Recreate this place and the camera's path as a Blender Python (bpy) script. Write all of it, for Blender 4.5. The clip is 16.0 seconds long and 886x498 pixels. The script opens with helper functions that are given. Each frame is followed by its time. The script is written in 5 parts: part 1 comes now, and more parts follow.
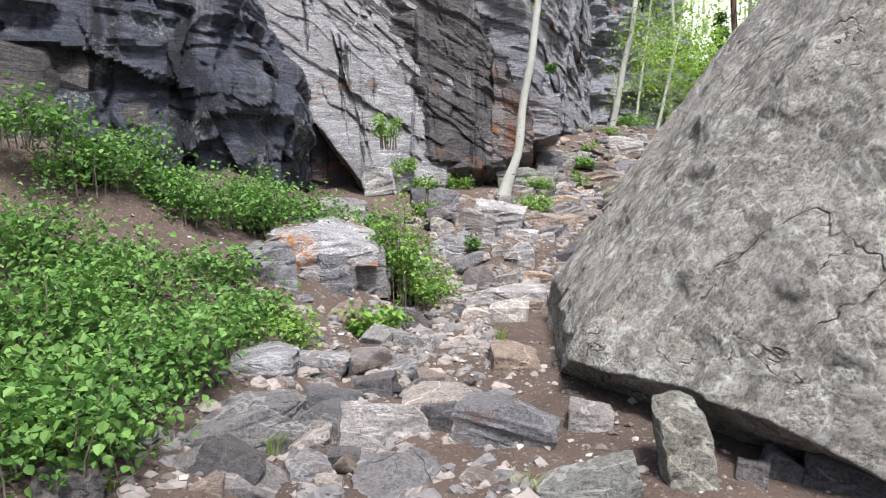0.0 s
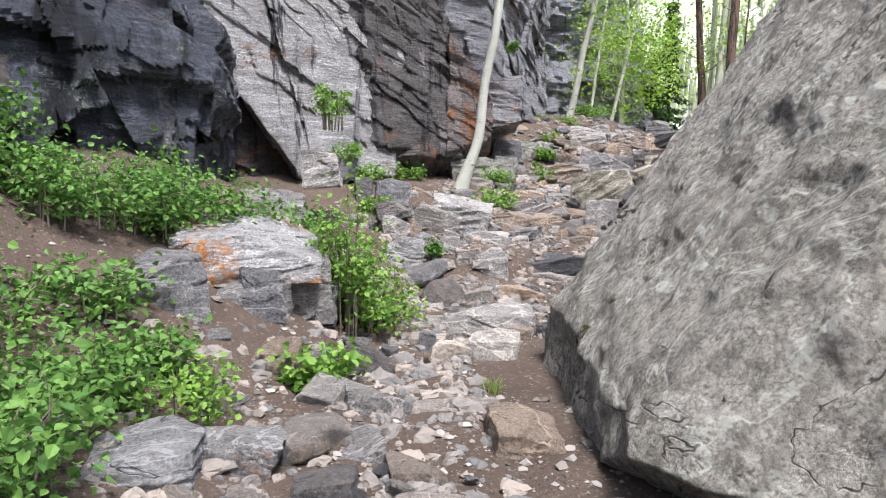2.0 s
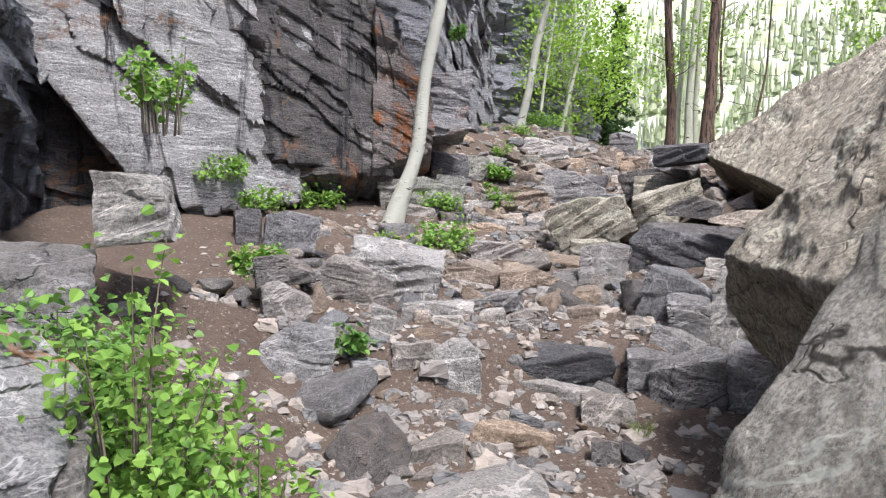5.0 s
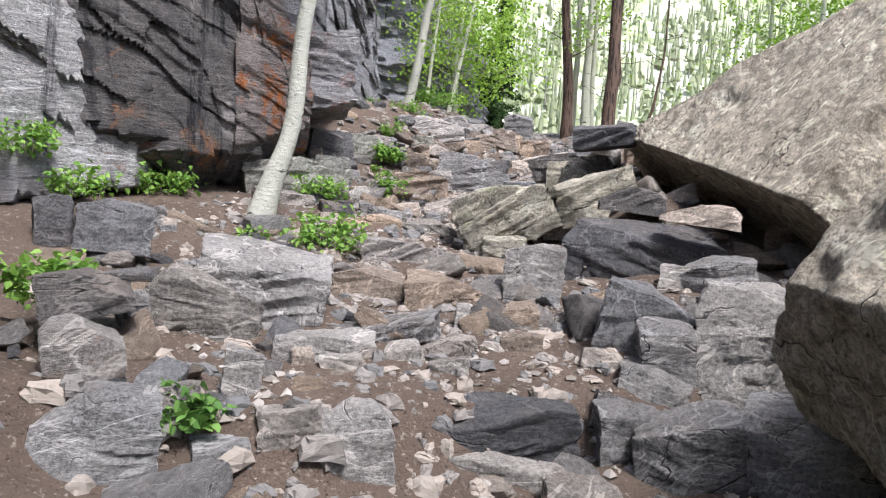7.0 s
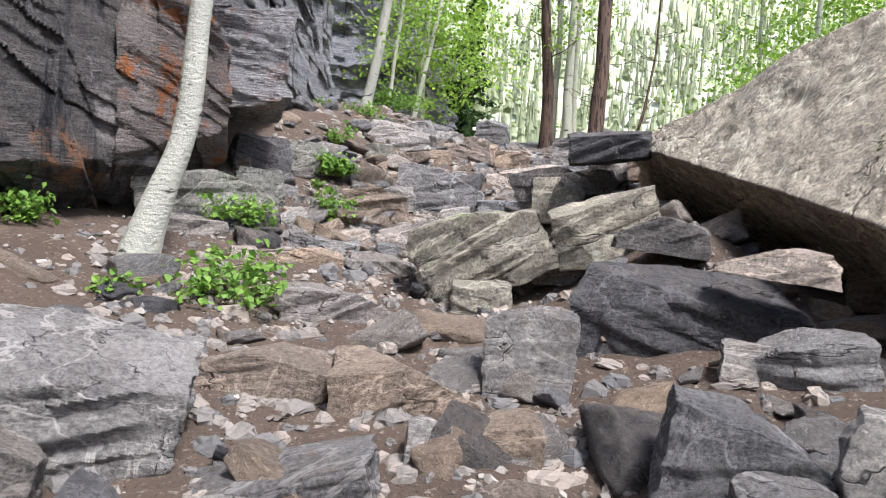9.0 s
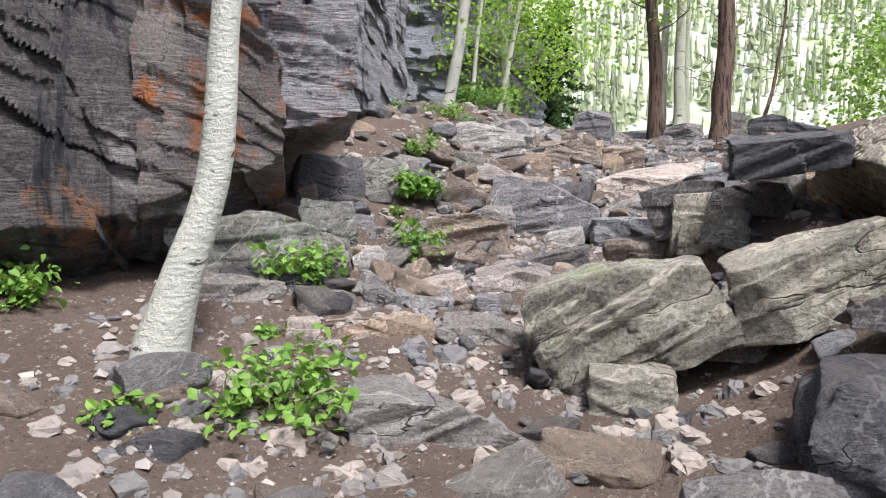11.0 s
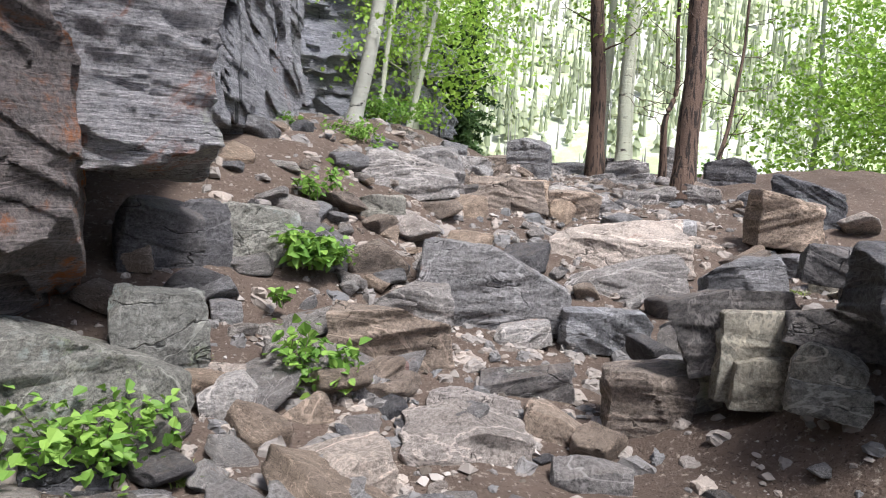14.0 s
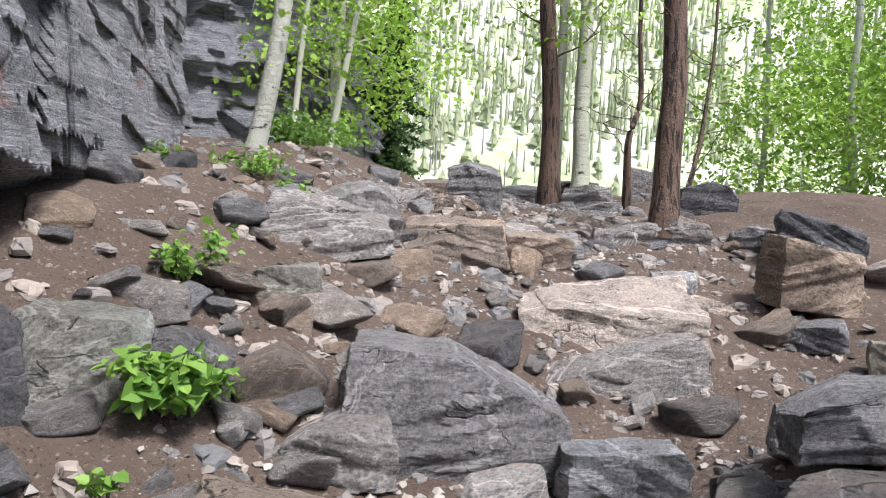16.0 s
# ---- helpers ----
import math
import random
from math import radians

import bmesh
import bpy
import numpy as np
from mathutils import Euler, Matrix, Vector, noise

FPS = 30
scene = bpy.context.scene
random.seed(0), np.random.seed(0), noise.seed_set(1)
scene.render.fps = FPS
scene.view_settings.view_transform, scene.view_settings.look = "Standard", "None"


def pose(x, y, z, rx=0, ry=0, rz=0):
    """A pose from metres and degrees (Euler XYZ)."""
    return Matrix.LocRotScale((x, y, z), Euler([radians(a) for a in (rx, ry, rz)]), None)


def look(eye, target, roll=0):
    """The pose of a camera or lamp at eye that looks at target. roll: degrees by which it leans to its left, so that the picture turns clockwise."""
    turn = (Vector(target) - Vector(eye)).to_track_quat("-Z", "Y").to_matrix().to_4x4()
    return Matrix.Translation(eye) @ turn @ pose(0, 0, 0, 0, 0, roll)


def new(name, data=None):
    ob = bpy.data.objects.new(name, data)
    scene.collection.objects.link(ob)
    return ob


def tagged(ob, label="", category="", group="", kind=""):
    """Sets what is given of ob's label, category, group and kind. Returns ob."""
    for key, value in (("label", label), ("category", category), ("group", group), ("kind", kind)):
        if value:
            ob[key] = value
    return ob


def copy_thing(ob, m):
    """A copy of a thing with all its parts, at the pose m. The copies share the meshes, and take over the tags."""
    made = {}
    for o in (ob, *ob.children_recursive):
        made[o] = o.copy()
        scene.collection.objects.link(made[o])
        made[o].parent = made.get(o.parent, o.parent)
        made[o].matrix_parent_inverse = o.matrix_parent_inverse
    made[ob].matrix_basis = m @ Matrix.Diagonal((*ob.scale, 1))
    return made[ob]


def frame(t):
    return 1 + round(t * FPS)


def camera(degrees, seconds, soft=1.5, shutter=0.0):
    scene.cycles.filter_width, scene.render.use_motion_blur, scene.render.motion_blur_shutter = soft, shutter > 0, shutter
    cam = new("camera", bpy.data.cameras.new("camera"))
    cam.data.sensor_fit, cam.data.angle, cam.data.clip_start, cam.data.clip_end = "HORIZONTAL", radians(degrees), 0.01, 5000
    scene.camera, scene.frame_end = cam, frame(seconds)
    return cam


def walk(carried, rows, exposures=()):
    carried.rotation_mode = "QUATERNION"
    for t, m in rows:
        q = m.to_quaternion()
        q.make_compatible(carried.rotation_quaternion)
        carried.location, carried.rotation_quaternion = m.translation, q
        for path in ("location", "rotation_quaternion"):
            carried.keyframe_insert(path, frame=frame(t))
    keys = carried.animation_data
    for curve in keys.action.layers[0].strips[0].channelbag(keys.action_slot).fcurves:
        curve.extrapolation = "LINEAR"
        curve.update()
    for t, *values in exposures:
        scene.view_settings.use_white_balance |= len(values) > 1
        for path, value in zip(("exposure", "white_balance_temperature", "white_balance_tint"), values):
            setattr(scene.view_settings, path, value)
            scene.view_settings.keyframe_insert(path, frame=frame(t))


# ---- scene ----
cam = camera(62.5, 16.0, 1.1)
SKY, SUN = 0.1, 3.0
METRES, EYE, TILT, LEAN, TURN = 13.0, 1.5, -4.0, 0.0, 0.0
ROWS = [
    (0.0, 0.0, 0.0, 0.0, -0.0, 0.0, -0.0),
    (0.5, -0.0059, 0.032, 0.0067, -0.16, 1.82, -0.4),
    (1.0, -0.0261, 0.0672, 0.0075, -1.05, 2.35, -0.18),
    (1.5, -0.0307, 0.0942, 0.0149, -2.98, 0.25, 0.22),
    (2.0, -0.019, 0.1241, 0.0133, -5.47, -0.85, -1.07),
    (2.5, -0.0195, 0.1639, 0.013, -6.07, -1.21, 0.02),
    (3.0, -0.0176, 0.2055, 0.0148, -6.78, -1.42, 0.22),
    (3.5, -0.0057, 0.2522, 0.0204, -8.4, -1.48, -0.1),
    (4.0, -0.005, 0.2913, 0.0295, -9.08, -0.11, 0.02),
    (6.5, 0.0148, 0.4434, 0.0595, -18.51, -0.33, -1.74),
    (7.0, 0.0182, 0.4697, 0.0555, -21.31, -0.86, -1.1),
    (7.5, 0.0332, 0.5062, 0.0598, -23.39, -0.68, -0.36),
    (8.0, 0.0429, 0.5365, 0.0602, -24.49, -1.01, 0.97),
    (8.5, 0.0533, 0.5656, 0.0702, -24.86, -1.36, 1.09),
    (9.0, 0.0707, 0.5867, 0.073, -23.78, -0.12, -1.23),
    (9.5, 0.0783, 0.6064, 0.0782, -20.67, 0.89, -0.78),
    (12.0, 0.1119, 0.7337, 0.119, -16.89, -2.32, 1.48),
    (12.5, 0.1213, 0.7563, 0.1238, -18.55, -1.75, 1.0),
    (13.0, 0.132, 0.7785, 0.1262, -17.81, -0.21, -0.74),
    (13.5, 0.1283, 0.8058, 0.1322, -19.45, 0.18, -0.09),
    (14.0, 0.1326, 0.8245, 0.1409, -25.89, -1.11, -1.19),
    (14.5, 0.1518, 0.8497, 0.142, -28.04, -2.38, -1.85),
    (15.0, 0.1629, 0.874, 0.1561, -26.99, -1.98, 0.19),
    (15.5, 0.1679, 0.904, 0.1654, -27.69, -0.66, 0.88),
    (16.0, 0.1792, 0.9256, 0.1703, -31.62, -0.72, 0.23),
]
walk(cam, [(t, pose(0, 0, EYE, TILT, LEAN, TURN) @ pose(METRES * x, METRES * y, METRES * z, 90 + pitch, roll, yaw)) for t, x, y, z, yaw, pitch, roll in ROWS], [(0, 1.24, 5850, 12), (16, 1.24, 5850, 12)])

import functools

# ---- world and light: a bright overcast day ----
world = bpy.data.worlds.new("sky")
scene.world = world
world.use_nodes = True
wn = world.node_tree.nodes
sky = wn.new("ShaderNodeTexSky")
sky.sky_type = "NISHITA"
sky.sun_disc = False
sky.sun_elevation = radians(62)
sky.sun_rotation = radians(164)
sky.air_density, sky.dust_density, sky.ozone_density = 1.0, 4.0, 1.0
wn["Background"].inputs["Strength"].default_value = SKY
world.node_tree.links.new(sky.outputs[0], wn["Background"].inputs["Color"])
sun = new("sun", bpy.data.lights.new("sun", "SUN"))
sun.data.energy, sun.data.angle, sun.data.color = SUN, radians(14), (1.0, 0.97, 0.92)
sun.matrix_world = look((0, 0, 0), (-math.sin(radians(164)) * math.cos(radians(62)), -math.cos(radians(164)) * math.cos(radians(62)), -math.sin(radians(62))))


# ---- small tools ----
def smooth(a, b, x):
    t = np.clip((x - a) / (b - a), 0, 1)
    return t * t * (3 - 2 * t)


def hashed(i, j, k, seed):
    h = (i.astype(np.int64) * 374761393 + j.astype(np.int64) * 668265263 + k.astype(np.int64) * 2147483647 + seed * 1274126177) & 0xFFFFFFFF
    h = ((h ^ (h >> 13)) * 1274126177) & 0xFFFFFFFF
    h = ((h ^ (h >> 16)) * 2246822519) & 0xFFFFFFFF
    return ((h ^ (h >> 15)) & 0xFFFFFF) / 0x7FFFFF - 1.0


def vnoise(p, seed=0):
    """Value noise from -1 to 1 at the rows of p."""
    f = np.floor(p)
    u = p - f
    u = u * u * (3 - 2 * u)
    i, j, k = f.astype(np.int64).T
    out = 0
    for a in (0, 1):
        for b in (0, 1):
            for c in (0, 1):
                w = (u[:, 0] if a else 1 - u[:, 0]) * (u[:, 1] if b else 1 - u[:, 1]) * (u[:, 2] if c else 1 - u[:, 2])
                out = out + w * hashed(i + a, j + b, k + c, seed)
    return out


def fbm(p, octaves=4, seed=0):
    out, amp = 0, 0.5
    for n in range(octaves):
        out = out + amp * vnoise(p * 2 ** n + 17.3 * n, seed + n)
        amp *= 0.5
    return out


def thing(name, label, category, group="", kind=""):
    return tagged(new(name), label, category, group, kind)


def mesh_of(name, verts, faces, mat, soft=True):
    me = bpy.data.meshes.new(name)
    me.from_pydata(verts.tolist() if hasattr(verts, "tolist") else verts, [], faces.tolist() if hasattr(faces, "tolist") else faces)
    me.materials.append(mat)
    if soft:
        me.shade_smooth()
    return me


def part(name, me, parent, label=""):
    ob = new(name, me)
    ob.parent = parent
    if label:
        tagged(ob, label)
    return ob


# ---- materials ----
def nodes_of(name, rough=0.85, spec=0.25):
    m = bpy.data.materials.new(name)
    m.use_nodes = True
    nt = m.node_tree
    b = nt.nodes["Principled BSDF"]
    b.inputs["Roughness"].default_value = rough
    b.inputs["Specular IOR Level"].default_value = spec
    return m, nt, b


class Web:
    """Short words for wiring nodes."""

    def __init__(self, nt):
        self.nt = nt

    def put(self, sock, v):
        if isinstance(v, bpy.types.NodeSocket):
            self.nt.links.new(v, sock)
        else:
            sock.default_value = v

    def noise(self, vec, scale, detail=6, rough=0.6, dist=0.0):
        n = self.nt.nodes.new("ShaderNodeTexNoise")
        self.put(n.inputs["Vector"], vec)
        n.inputs["Scale"].default_value, n.inputs["Detail"].default_value = scale, detail
        n.inputs["Roughness"].default_value, n.inputs["Distortion"].default_value = rough, dist
        return n.outputs["Fac"]

    def voronoi(self, vec, scale, feature="F1"):
        n = self.nt.nodes.new("ShaderNodeTexVoronoi")
        n.feature = feature
        self.put(n.inputs["Vector"], vec)
        n.inputs["Scale"].default_value = scale
        return n.outputs["Distance"]

    def step(self, v, a, b):
        n = self.nt.nodes.new("ShaderNodeMapRange")
        n.interpolation_type = "SMOOTHSTEP"
        self.put(n.inputs[0], v)
        n.inputs[1].default_value, n.inputs[2].default_value = a, b
        return n.outputs[0]

    def math(self, op, a, b=0.0):
        n = self.nt.nodes.new("ShaderNodeMath")
        n.operation = op
        self.put(n.inputs[0], a)
        self.put(n.inputs[1], b)
        return n.outputs[0]

    def mix(self, f, a, b, how="MIX"):
        n = self.nt.nodes.new("ShaderNodeMix")
        n.data_type, n.blend_type = "RGBA", how
        self.put(n.inputs[0], f)
        self.put(n.inputs[6], a if isinstance(a, bpy.types.NodeSocket) else (*a, 1))
        self.put(n.inputs[7], b if isinstance(b, bpy.types.NodeSocket) else (*b, 1))
        return n.outputs[2]

    def coord(self, scale=(1, 1, 1), turn=(0, 0, 0), shift=True, which="Object", swing=0.0):
        tc = self.nt.nodes.new("ShaderNodeTexCoord").outputs[which]
        if shift:
            info = self.nt.nodes.new("ShaderNodeObjectInfo").outputs["Random"]
            v = self.nt.nodes.new("ShaderNodeVectorMath")
            v.operation = "ADD"
            self.put(v.inputs[0], tc)
            self.put(v.inputs[1], self.math("MULTIPLY", info, 37.0))
            tc = v.outputs[0]
        m = self.nt.nodes.new("ShaderNodeMapping")
        self.put(m.inputs["Vector"], tc)
        if swing:
            mm = self.nt.nodes.new("ShaderNodeCombineXYZ")
            rnd = self.nt.nodes.new("ShaderNodeObjectInfo").outputs["Random"]
            for k in range(3):
                self.put(mm.inputs[k], self.math("ADD", self.math("MULTIPLY", self.math("SINE", self.math("MULTIPLY", rnd, 40.0 + 31 * k)), swing * (1.0, 0.8, 1.5)[k]), radians(turn[k])))
            self.put(m.inputs["Rotation"], mm.outputs[0])
        else:
            m.inputs["Rotation"].default_value = [radians(a) for a in turn]
        m.inputs["Scale"].default_value = scale
        return m.outputs[0]

    def random(self):
        return self.nt.nodes.new("ShaderNodeObjectInfo").outputs["Random"]

    def up(self):
        g = self.nt.nodes.new("ShaderNodeNewGeometry").outputs["Normal"]
        s = self.nt.nodes.new("ShaderNodeSeparateXYZ")
        self.put(s.inputs[0], g)
        return s.outputs[2]

    def bump(self, h, dist, bsdf, strength=1.0):
        n = self.nt.nodes.new("ShaderNodeBump")
        n.inputs["Strength"].default_value, n.inputs["Distance"].default_value = strength, dist
        self.put(n.inputs["Height"], h)
        self.put(bsdf.inputs["Normal"], n.outputs[0])


def stone(name, dark, pale, turn=(0, 0, 0), band=14.0, lichen=0.0, rust=0.0, rust_col=(0.42, 0.13, 0.02), spots=0.0, spot_col=(0.5, 0.53, 0.46), green=0.0, dust=0.25, dust_col=(0.26, 0.21, 0.165), speck=0.5, rough=0.8, spec=0.3, relief=0.035, moss=0.0, swing=0.8, soot=0.0, wash=0.0, knobs=0.0):
    """Foliated rock: bands of two greys, grain, cracks, rusty stains, seep streaks, lichen spots and dust on the tops."""
    m, nt, b = nodes_of(name, rough, spec)
    w = Web(nt)
    flat = w.coord((1, 1, 1))
    lay = w.coord((1.0, 1.0, band), turn, swing=swing)
    bands = w.noise(lay, 1.6, 10, 0.74, 0.7)
    fine = w.noise(lay, 7.0, 10, 0.78, 0.25)
    blot = w.noise(flat, 3.0, 8, 0.68, 0.5)
    base = w.math("ADD", w.math("MULTIPLY", bands, 0.55), w.math("ADD", w.math("MULTIPLY", blot, 0.4), w.math("MULTIPLY", fine, 0.25)))
    col = w.mix(w.step(base, 0.48, 0.73), tuple(c * 0.75 for c in dark), tuple(min(1, c * 1.08) for c in pale))
    grain = w.noise(flat, 55, 10, 0.86)
    col = w.mix(speck, col, w.mix(w.step(grain, 0.36, 0.64), tuple(c * 0.28 for c in dark), tuple(min(1, c * 1.6) for c in pale)))
    col = w.mix(w.math("MULTIPLY", w.step(fine, 0.53, 0.62), 0.5), col, tuple(c * 0.35 for c in dark))
    # pale quartz seams along the foliation
    vein = w.math("ABSOLUTE", w.math("SUBTRACT", w.noise(lay, 0.9, 6, 0.6, 1.4), 0.5))
    col = w.mix(w.math("MULTIPLY", w.step(vein, 0.014, 0.003), 0.55), col, tuple(min(1, c * 1.75) for c in pale))
    if soot:
        # dark seep streaks that run down the face
        down = w.noise(w.coord((1.5, 1.5, 0.16), shift=False), 1.1, 8, 0.68, 0.8)
        edge = 0.66 - 0.22 * soot
        col = w.mix(w.math("MULTIPLY", w.step(down, edge, edge + 0.08), w.step(grain, 0.2, 0.5)), col, (0.016, 0.017, 0.021))
    if wash:
        # washed pale mineral patches
        pw = w.noise(w.coord((1.3, 1.3, 0.5), (0, 15, 30), shift=False), 0.9, 8, 0.7, 0.6)
        edge = 0.68 - 0.2 * wash
        col = w.mix(w.math("MULTIPLY", w.step(pw, edge, edge + 0.09), w.step(fine, 0.64, 0.45)), col, (0.4, 0.375, 0.37))
    if rust:
        patch = w.noise(flat, 1.1, 8, 0.68, 0.8)
        edge = 0.72 - 0.3 * rust
        col = w.mix(w.math("MULTIPLY", w.step(patch, edge, edge + 0.07), w.step(w.noise(flat, 16, 9, 0.8), 0.42, 0.55)), col, w.mix(w.noise(flat, 9, 6, 0.75), (rust_col[0] * 0.4, rust_col[1] * 0.45, rust_col[2] * 0.8), rust_col))
    if lichen:
        big = w.noise(w.coord((1, 1, 1), (20, 40, 0)), 1.7, 6, 0.65, 0.6)
        edge = 0.72 - 0.3 * lichen
        bits = w.step(w.noise(flat, 26, 9, 0.8), 0.5, 0.56)
        col = w.mix(w.math("MULTIPLY", w.step(big, edge, edge + 0.12), bits), col, w.mix(blot, (0.32, 0.36, 0.32), (0.52, 0.53, 0.46)))
    lump = None
    if knobs:
        # coarse clasts standing out of a darker matrix
        wob = nt.nodes.new("ShaderNodeVectorMath")
        wob.operation = "ADD"
        w.put(wob.inputs[0], flat)
        w.put(wob.inputs[1], w.math("MULTIPLY", w.noise(flat, 9, 5, 0.7), 0.12))
        cells = w.voronoi(wob.outputs[0], knobs)
        lump = w.step(cells, 0.62, 0.12)
        col = w.mix(w.math("MULTIPLY", w.step(cells, 0.5, 0.78), 0.4), col, tuple(c * 0.5 for c in dark))
        col = w.mix(w.math("MULTIPLY", w.math("MULTIPLY", w.step(cells, 0.34, 0.18), w.step(w.noise(flat, 4, 6, 0.7), 0.46, 0.58)), 0.75), col, spot_col)
    if spots:
        v = w.noise(w.coord((1, 1, 1), (10, 0, 50)), 15.0, 10, 0.8, 0.2)
        edge = 0.66 - 0.13 * spots
        col = w.mix(w.math("MULTIPLY", w.step(v, edge, edge + 0.04), 0.85), col, spot_col)
        v = w.noise(w.coord((1, 1, 1), (70, 20, 10)), 9.0, 10, 0.8, 0.2)
        col = w.mix(w.math("MULTIPLY", w.step(v, 0.58, 0.63), 0.55), col, tuple(c * 0.4 for c in dark))
    if green:
        g = w.noise(flat, 3.1, 8, 0.75, 0.5)
        col = w.mix(w.math("MULTIPLY", w.step(g, 0.74 - 0.3 * green, 0.82 - 0.3 * green), w.step(grain, 0.36, 0.56)), col, w.mix(grain, (0.2, 0.24, 0.13), (0.42, 0.45, 0.28)))
    if moss:
        g = w.noise(flat, 1.6, 8, 0.74, 0.5)
        col = w.mix(w.math("MULTIPLY", w.step(g, 0.74 - 0.3 * moss, 0.78 - 0.3 * moss), w.step(grain, 0.25, 0.5)), col, w.mix(grain, (0.03, 0.04, 0.012), (0.14, 0.14, 0.03)))
    top = w.math("MULTIPLY", w.step(w.up(), 0.55, 0.95), w.step(w.noise(flat, 4.0, 8, 0.75), 0.4, 0.62))
    col = w.mix(w.math("MULTIPLY", top, dust), col, dust_col)
    # open cracks: along the layers and across them
    slit = w.math("ABSOLUTE", w.math("SUBTRACT", w.noise(lay, 0.75, 5, 0.55, 0.5), 0.47))
    slit = w.math("MULTIPLY", w.step(slit, 0.005, 0.0), w.step(blot, 0.44, 0.56))
    cross = w.math("ABSOLUTE", w.math("SUBTRACT", w.noise(w.coord((1, 1, 1), (35, 50, 20)), 1.5, 5, 0.5, 0.3), 0.5))
    cross = w.math("MULTIPLY", w.step(cross, 0.003, 0.0), w.step(blot, 0.52, 0.58))
    crack = w.math("MAXIMUM", slit, cross)
    col = w.mix(w.math("MULTIPLY", crack, 0.85), col, tuple(c * 0.14 for c in dark))
    tone = w.math("ADD", w.math("MULTIPLY", w.random(), 0.45), 0.92)
    col = w.mix(1.0, col, w.mix(w.random(), (0.95, 0.97, 1.02), (1.07, 1.0, 0.92)), "MULTIPLY")
    hsv = nt.nodes.new("ShaderNodeHueSaturation")
    w.put(hsv.inputs["Color"], col)
    w.put(hsv.inputs["Value"], tone)
    w.put(b.inputs["Base Color"], hsv.outputs[0])
    w.put(b.inputs["Roughness"], w.math("ADD", w.math("MULTIPLY", fine, 0.3), rough - 0.18))
    h = w.math("ADD", w.math("MULTIPLY", fine, 0.9), w.math("ADD", w.math("MULTIPLY", grain, 0.5), w.math("MULTIPLY", bands, 1.3)))
    h = w.math("SUBTRACT", h, w.math("MULTIPLY", crack, 0.5))
    if lump is not None:
        h = w.math("ADD", h, w.math("MULTIPLY", lump, 0.45))
    w.bump(h, relief * 1.5, b)
    return m


GREY = stone("grey_gneiss", (0.075, 0.07, 0.066), (0.33, 0.31, 0.29), (12, 20, 0), 2.2, lichen=0.3, rust=0.34, rust_col=(0.36, 0.23, 0.14))
DARK = stone("dark_gneiss", (0.035, 0.034, 0.035), (0.16, 0.15, 0.145), (8, -15, 0), 2, lichen=0.3, dust=0.35)
TAN = stone("tan_gneiss", (0.1, 0.077, 0.056), (0.38, 0.3, 0.23), (5, 12, 0), 2.2, rust=0.25, rust_col=(0.4, 0.22, 0.1), dust=0.3)
PALE = stone("pale_gneiss", (0.12, 0.115, 0.11), (0.44, 0.42, 0.395), (-10, 8, 0), 2.8, rust=0.3, rust_col=(0.42, 0.26, 0.15), dust=0.2)
BEIGE = stone("beige_slab", (0.17, 0.145, 0.122), (0.48, 0.42, 0.365), (4, 5, 0), 2, rust=0.3, rust_col=(0.47, 0.29, 0.18), dust=0.15)
RED = stone("reddish_stone", (0.13, 0.065, 0.05), (0.36, 0.22, 0.18), (8, 14, 0), 2.5)
MOSSY = stone("lichened_stone", (0.09, 0.086, 0.072), (0.36, 0.34, 0.28), (20, 30, 0), 1.6, lichen=0.6, green=0.55, dust=0.1)
RUSTY = stone("orange_stained_gneiss", (0.12, 0.12, 0.12), (0.5, 0.49, 0.48), (6, 10, 0), 4, rust=0.76, rust_col=(0.6, 0.24, 0.05), lichen=0.3, dust=0.1)
BOULDER = stone("lichened_granite", (0.24, 0.203, 0.158), (0.66, 0.58, 0.48), (0, 35, 20), 1.0, lichen=0.35, spots=0.8, spot_col=(0.68, 0.63, 0.54), speck=0.6, dust=0.0, moss=0.3, relief=0.12, rough=0.92, spec=0.1, swing=0.0, knobs=11.0)
BLACK = stone("wet_black_cliff", (0.012, 0.014, 0.02), (0.15, 0.155, 0.185), (4, -8, 10), 6, lichen=0.6, rust=0.3, rust_col=(0.45, 0.17, 0.04), spots=0.15, spot_col=(0.4, 0.45, 0.44), dust=0.1, rough=0.5, spec=0.5, relief=0.07, swing=0.0, soot=0.65, wash=0.45)
STREAKED = stone("streaked_cliff", (0.14, 0.135, 0.13), (0.6, 0.575, 0.55), (10, -28, 20), 7, lichen=0.3, rust=0.42, rust_col=(0.4, 0.2, 0.08), dust=0.0, relief=0.07, swing=0.0, soot=0.42, wash=0.8)
# dark stained rock; on the undercut walls it also carries the recess shade
SHADE = stone("dark_shaded_cliff", (0.018, 0.017, 0.019), (0.16, 0.15, 0.145), (6, -16, 0), 7, lichen=0.35, rust=0.42, rust_col=(0.38, 0.18, 0.07), dust=0.1, rough=0.6, relief=0.07, swing=0.0, soot=0.6, wash=0.4)
ORANGE = stone("orange_lichen_cliff", (0.06, 0.055, 0.055), (0.26, 0.23, 0.22), (10, -16, 0), 7, lichen=0.45, rust=0.6, rust_col=(0.5, 0.17, 0.035), dust=0.0, relief=0.07, swing=0.0, soot=0.25)
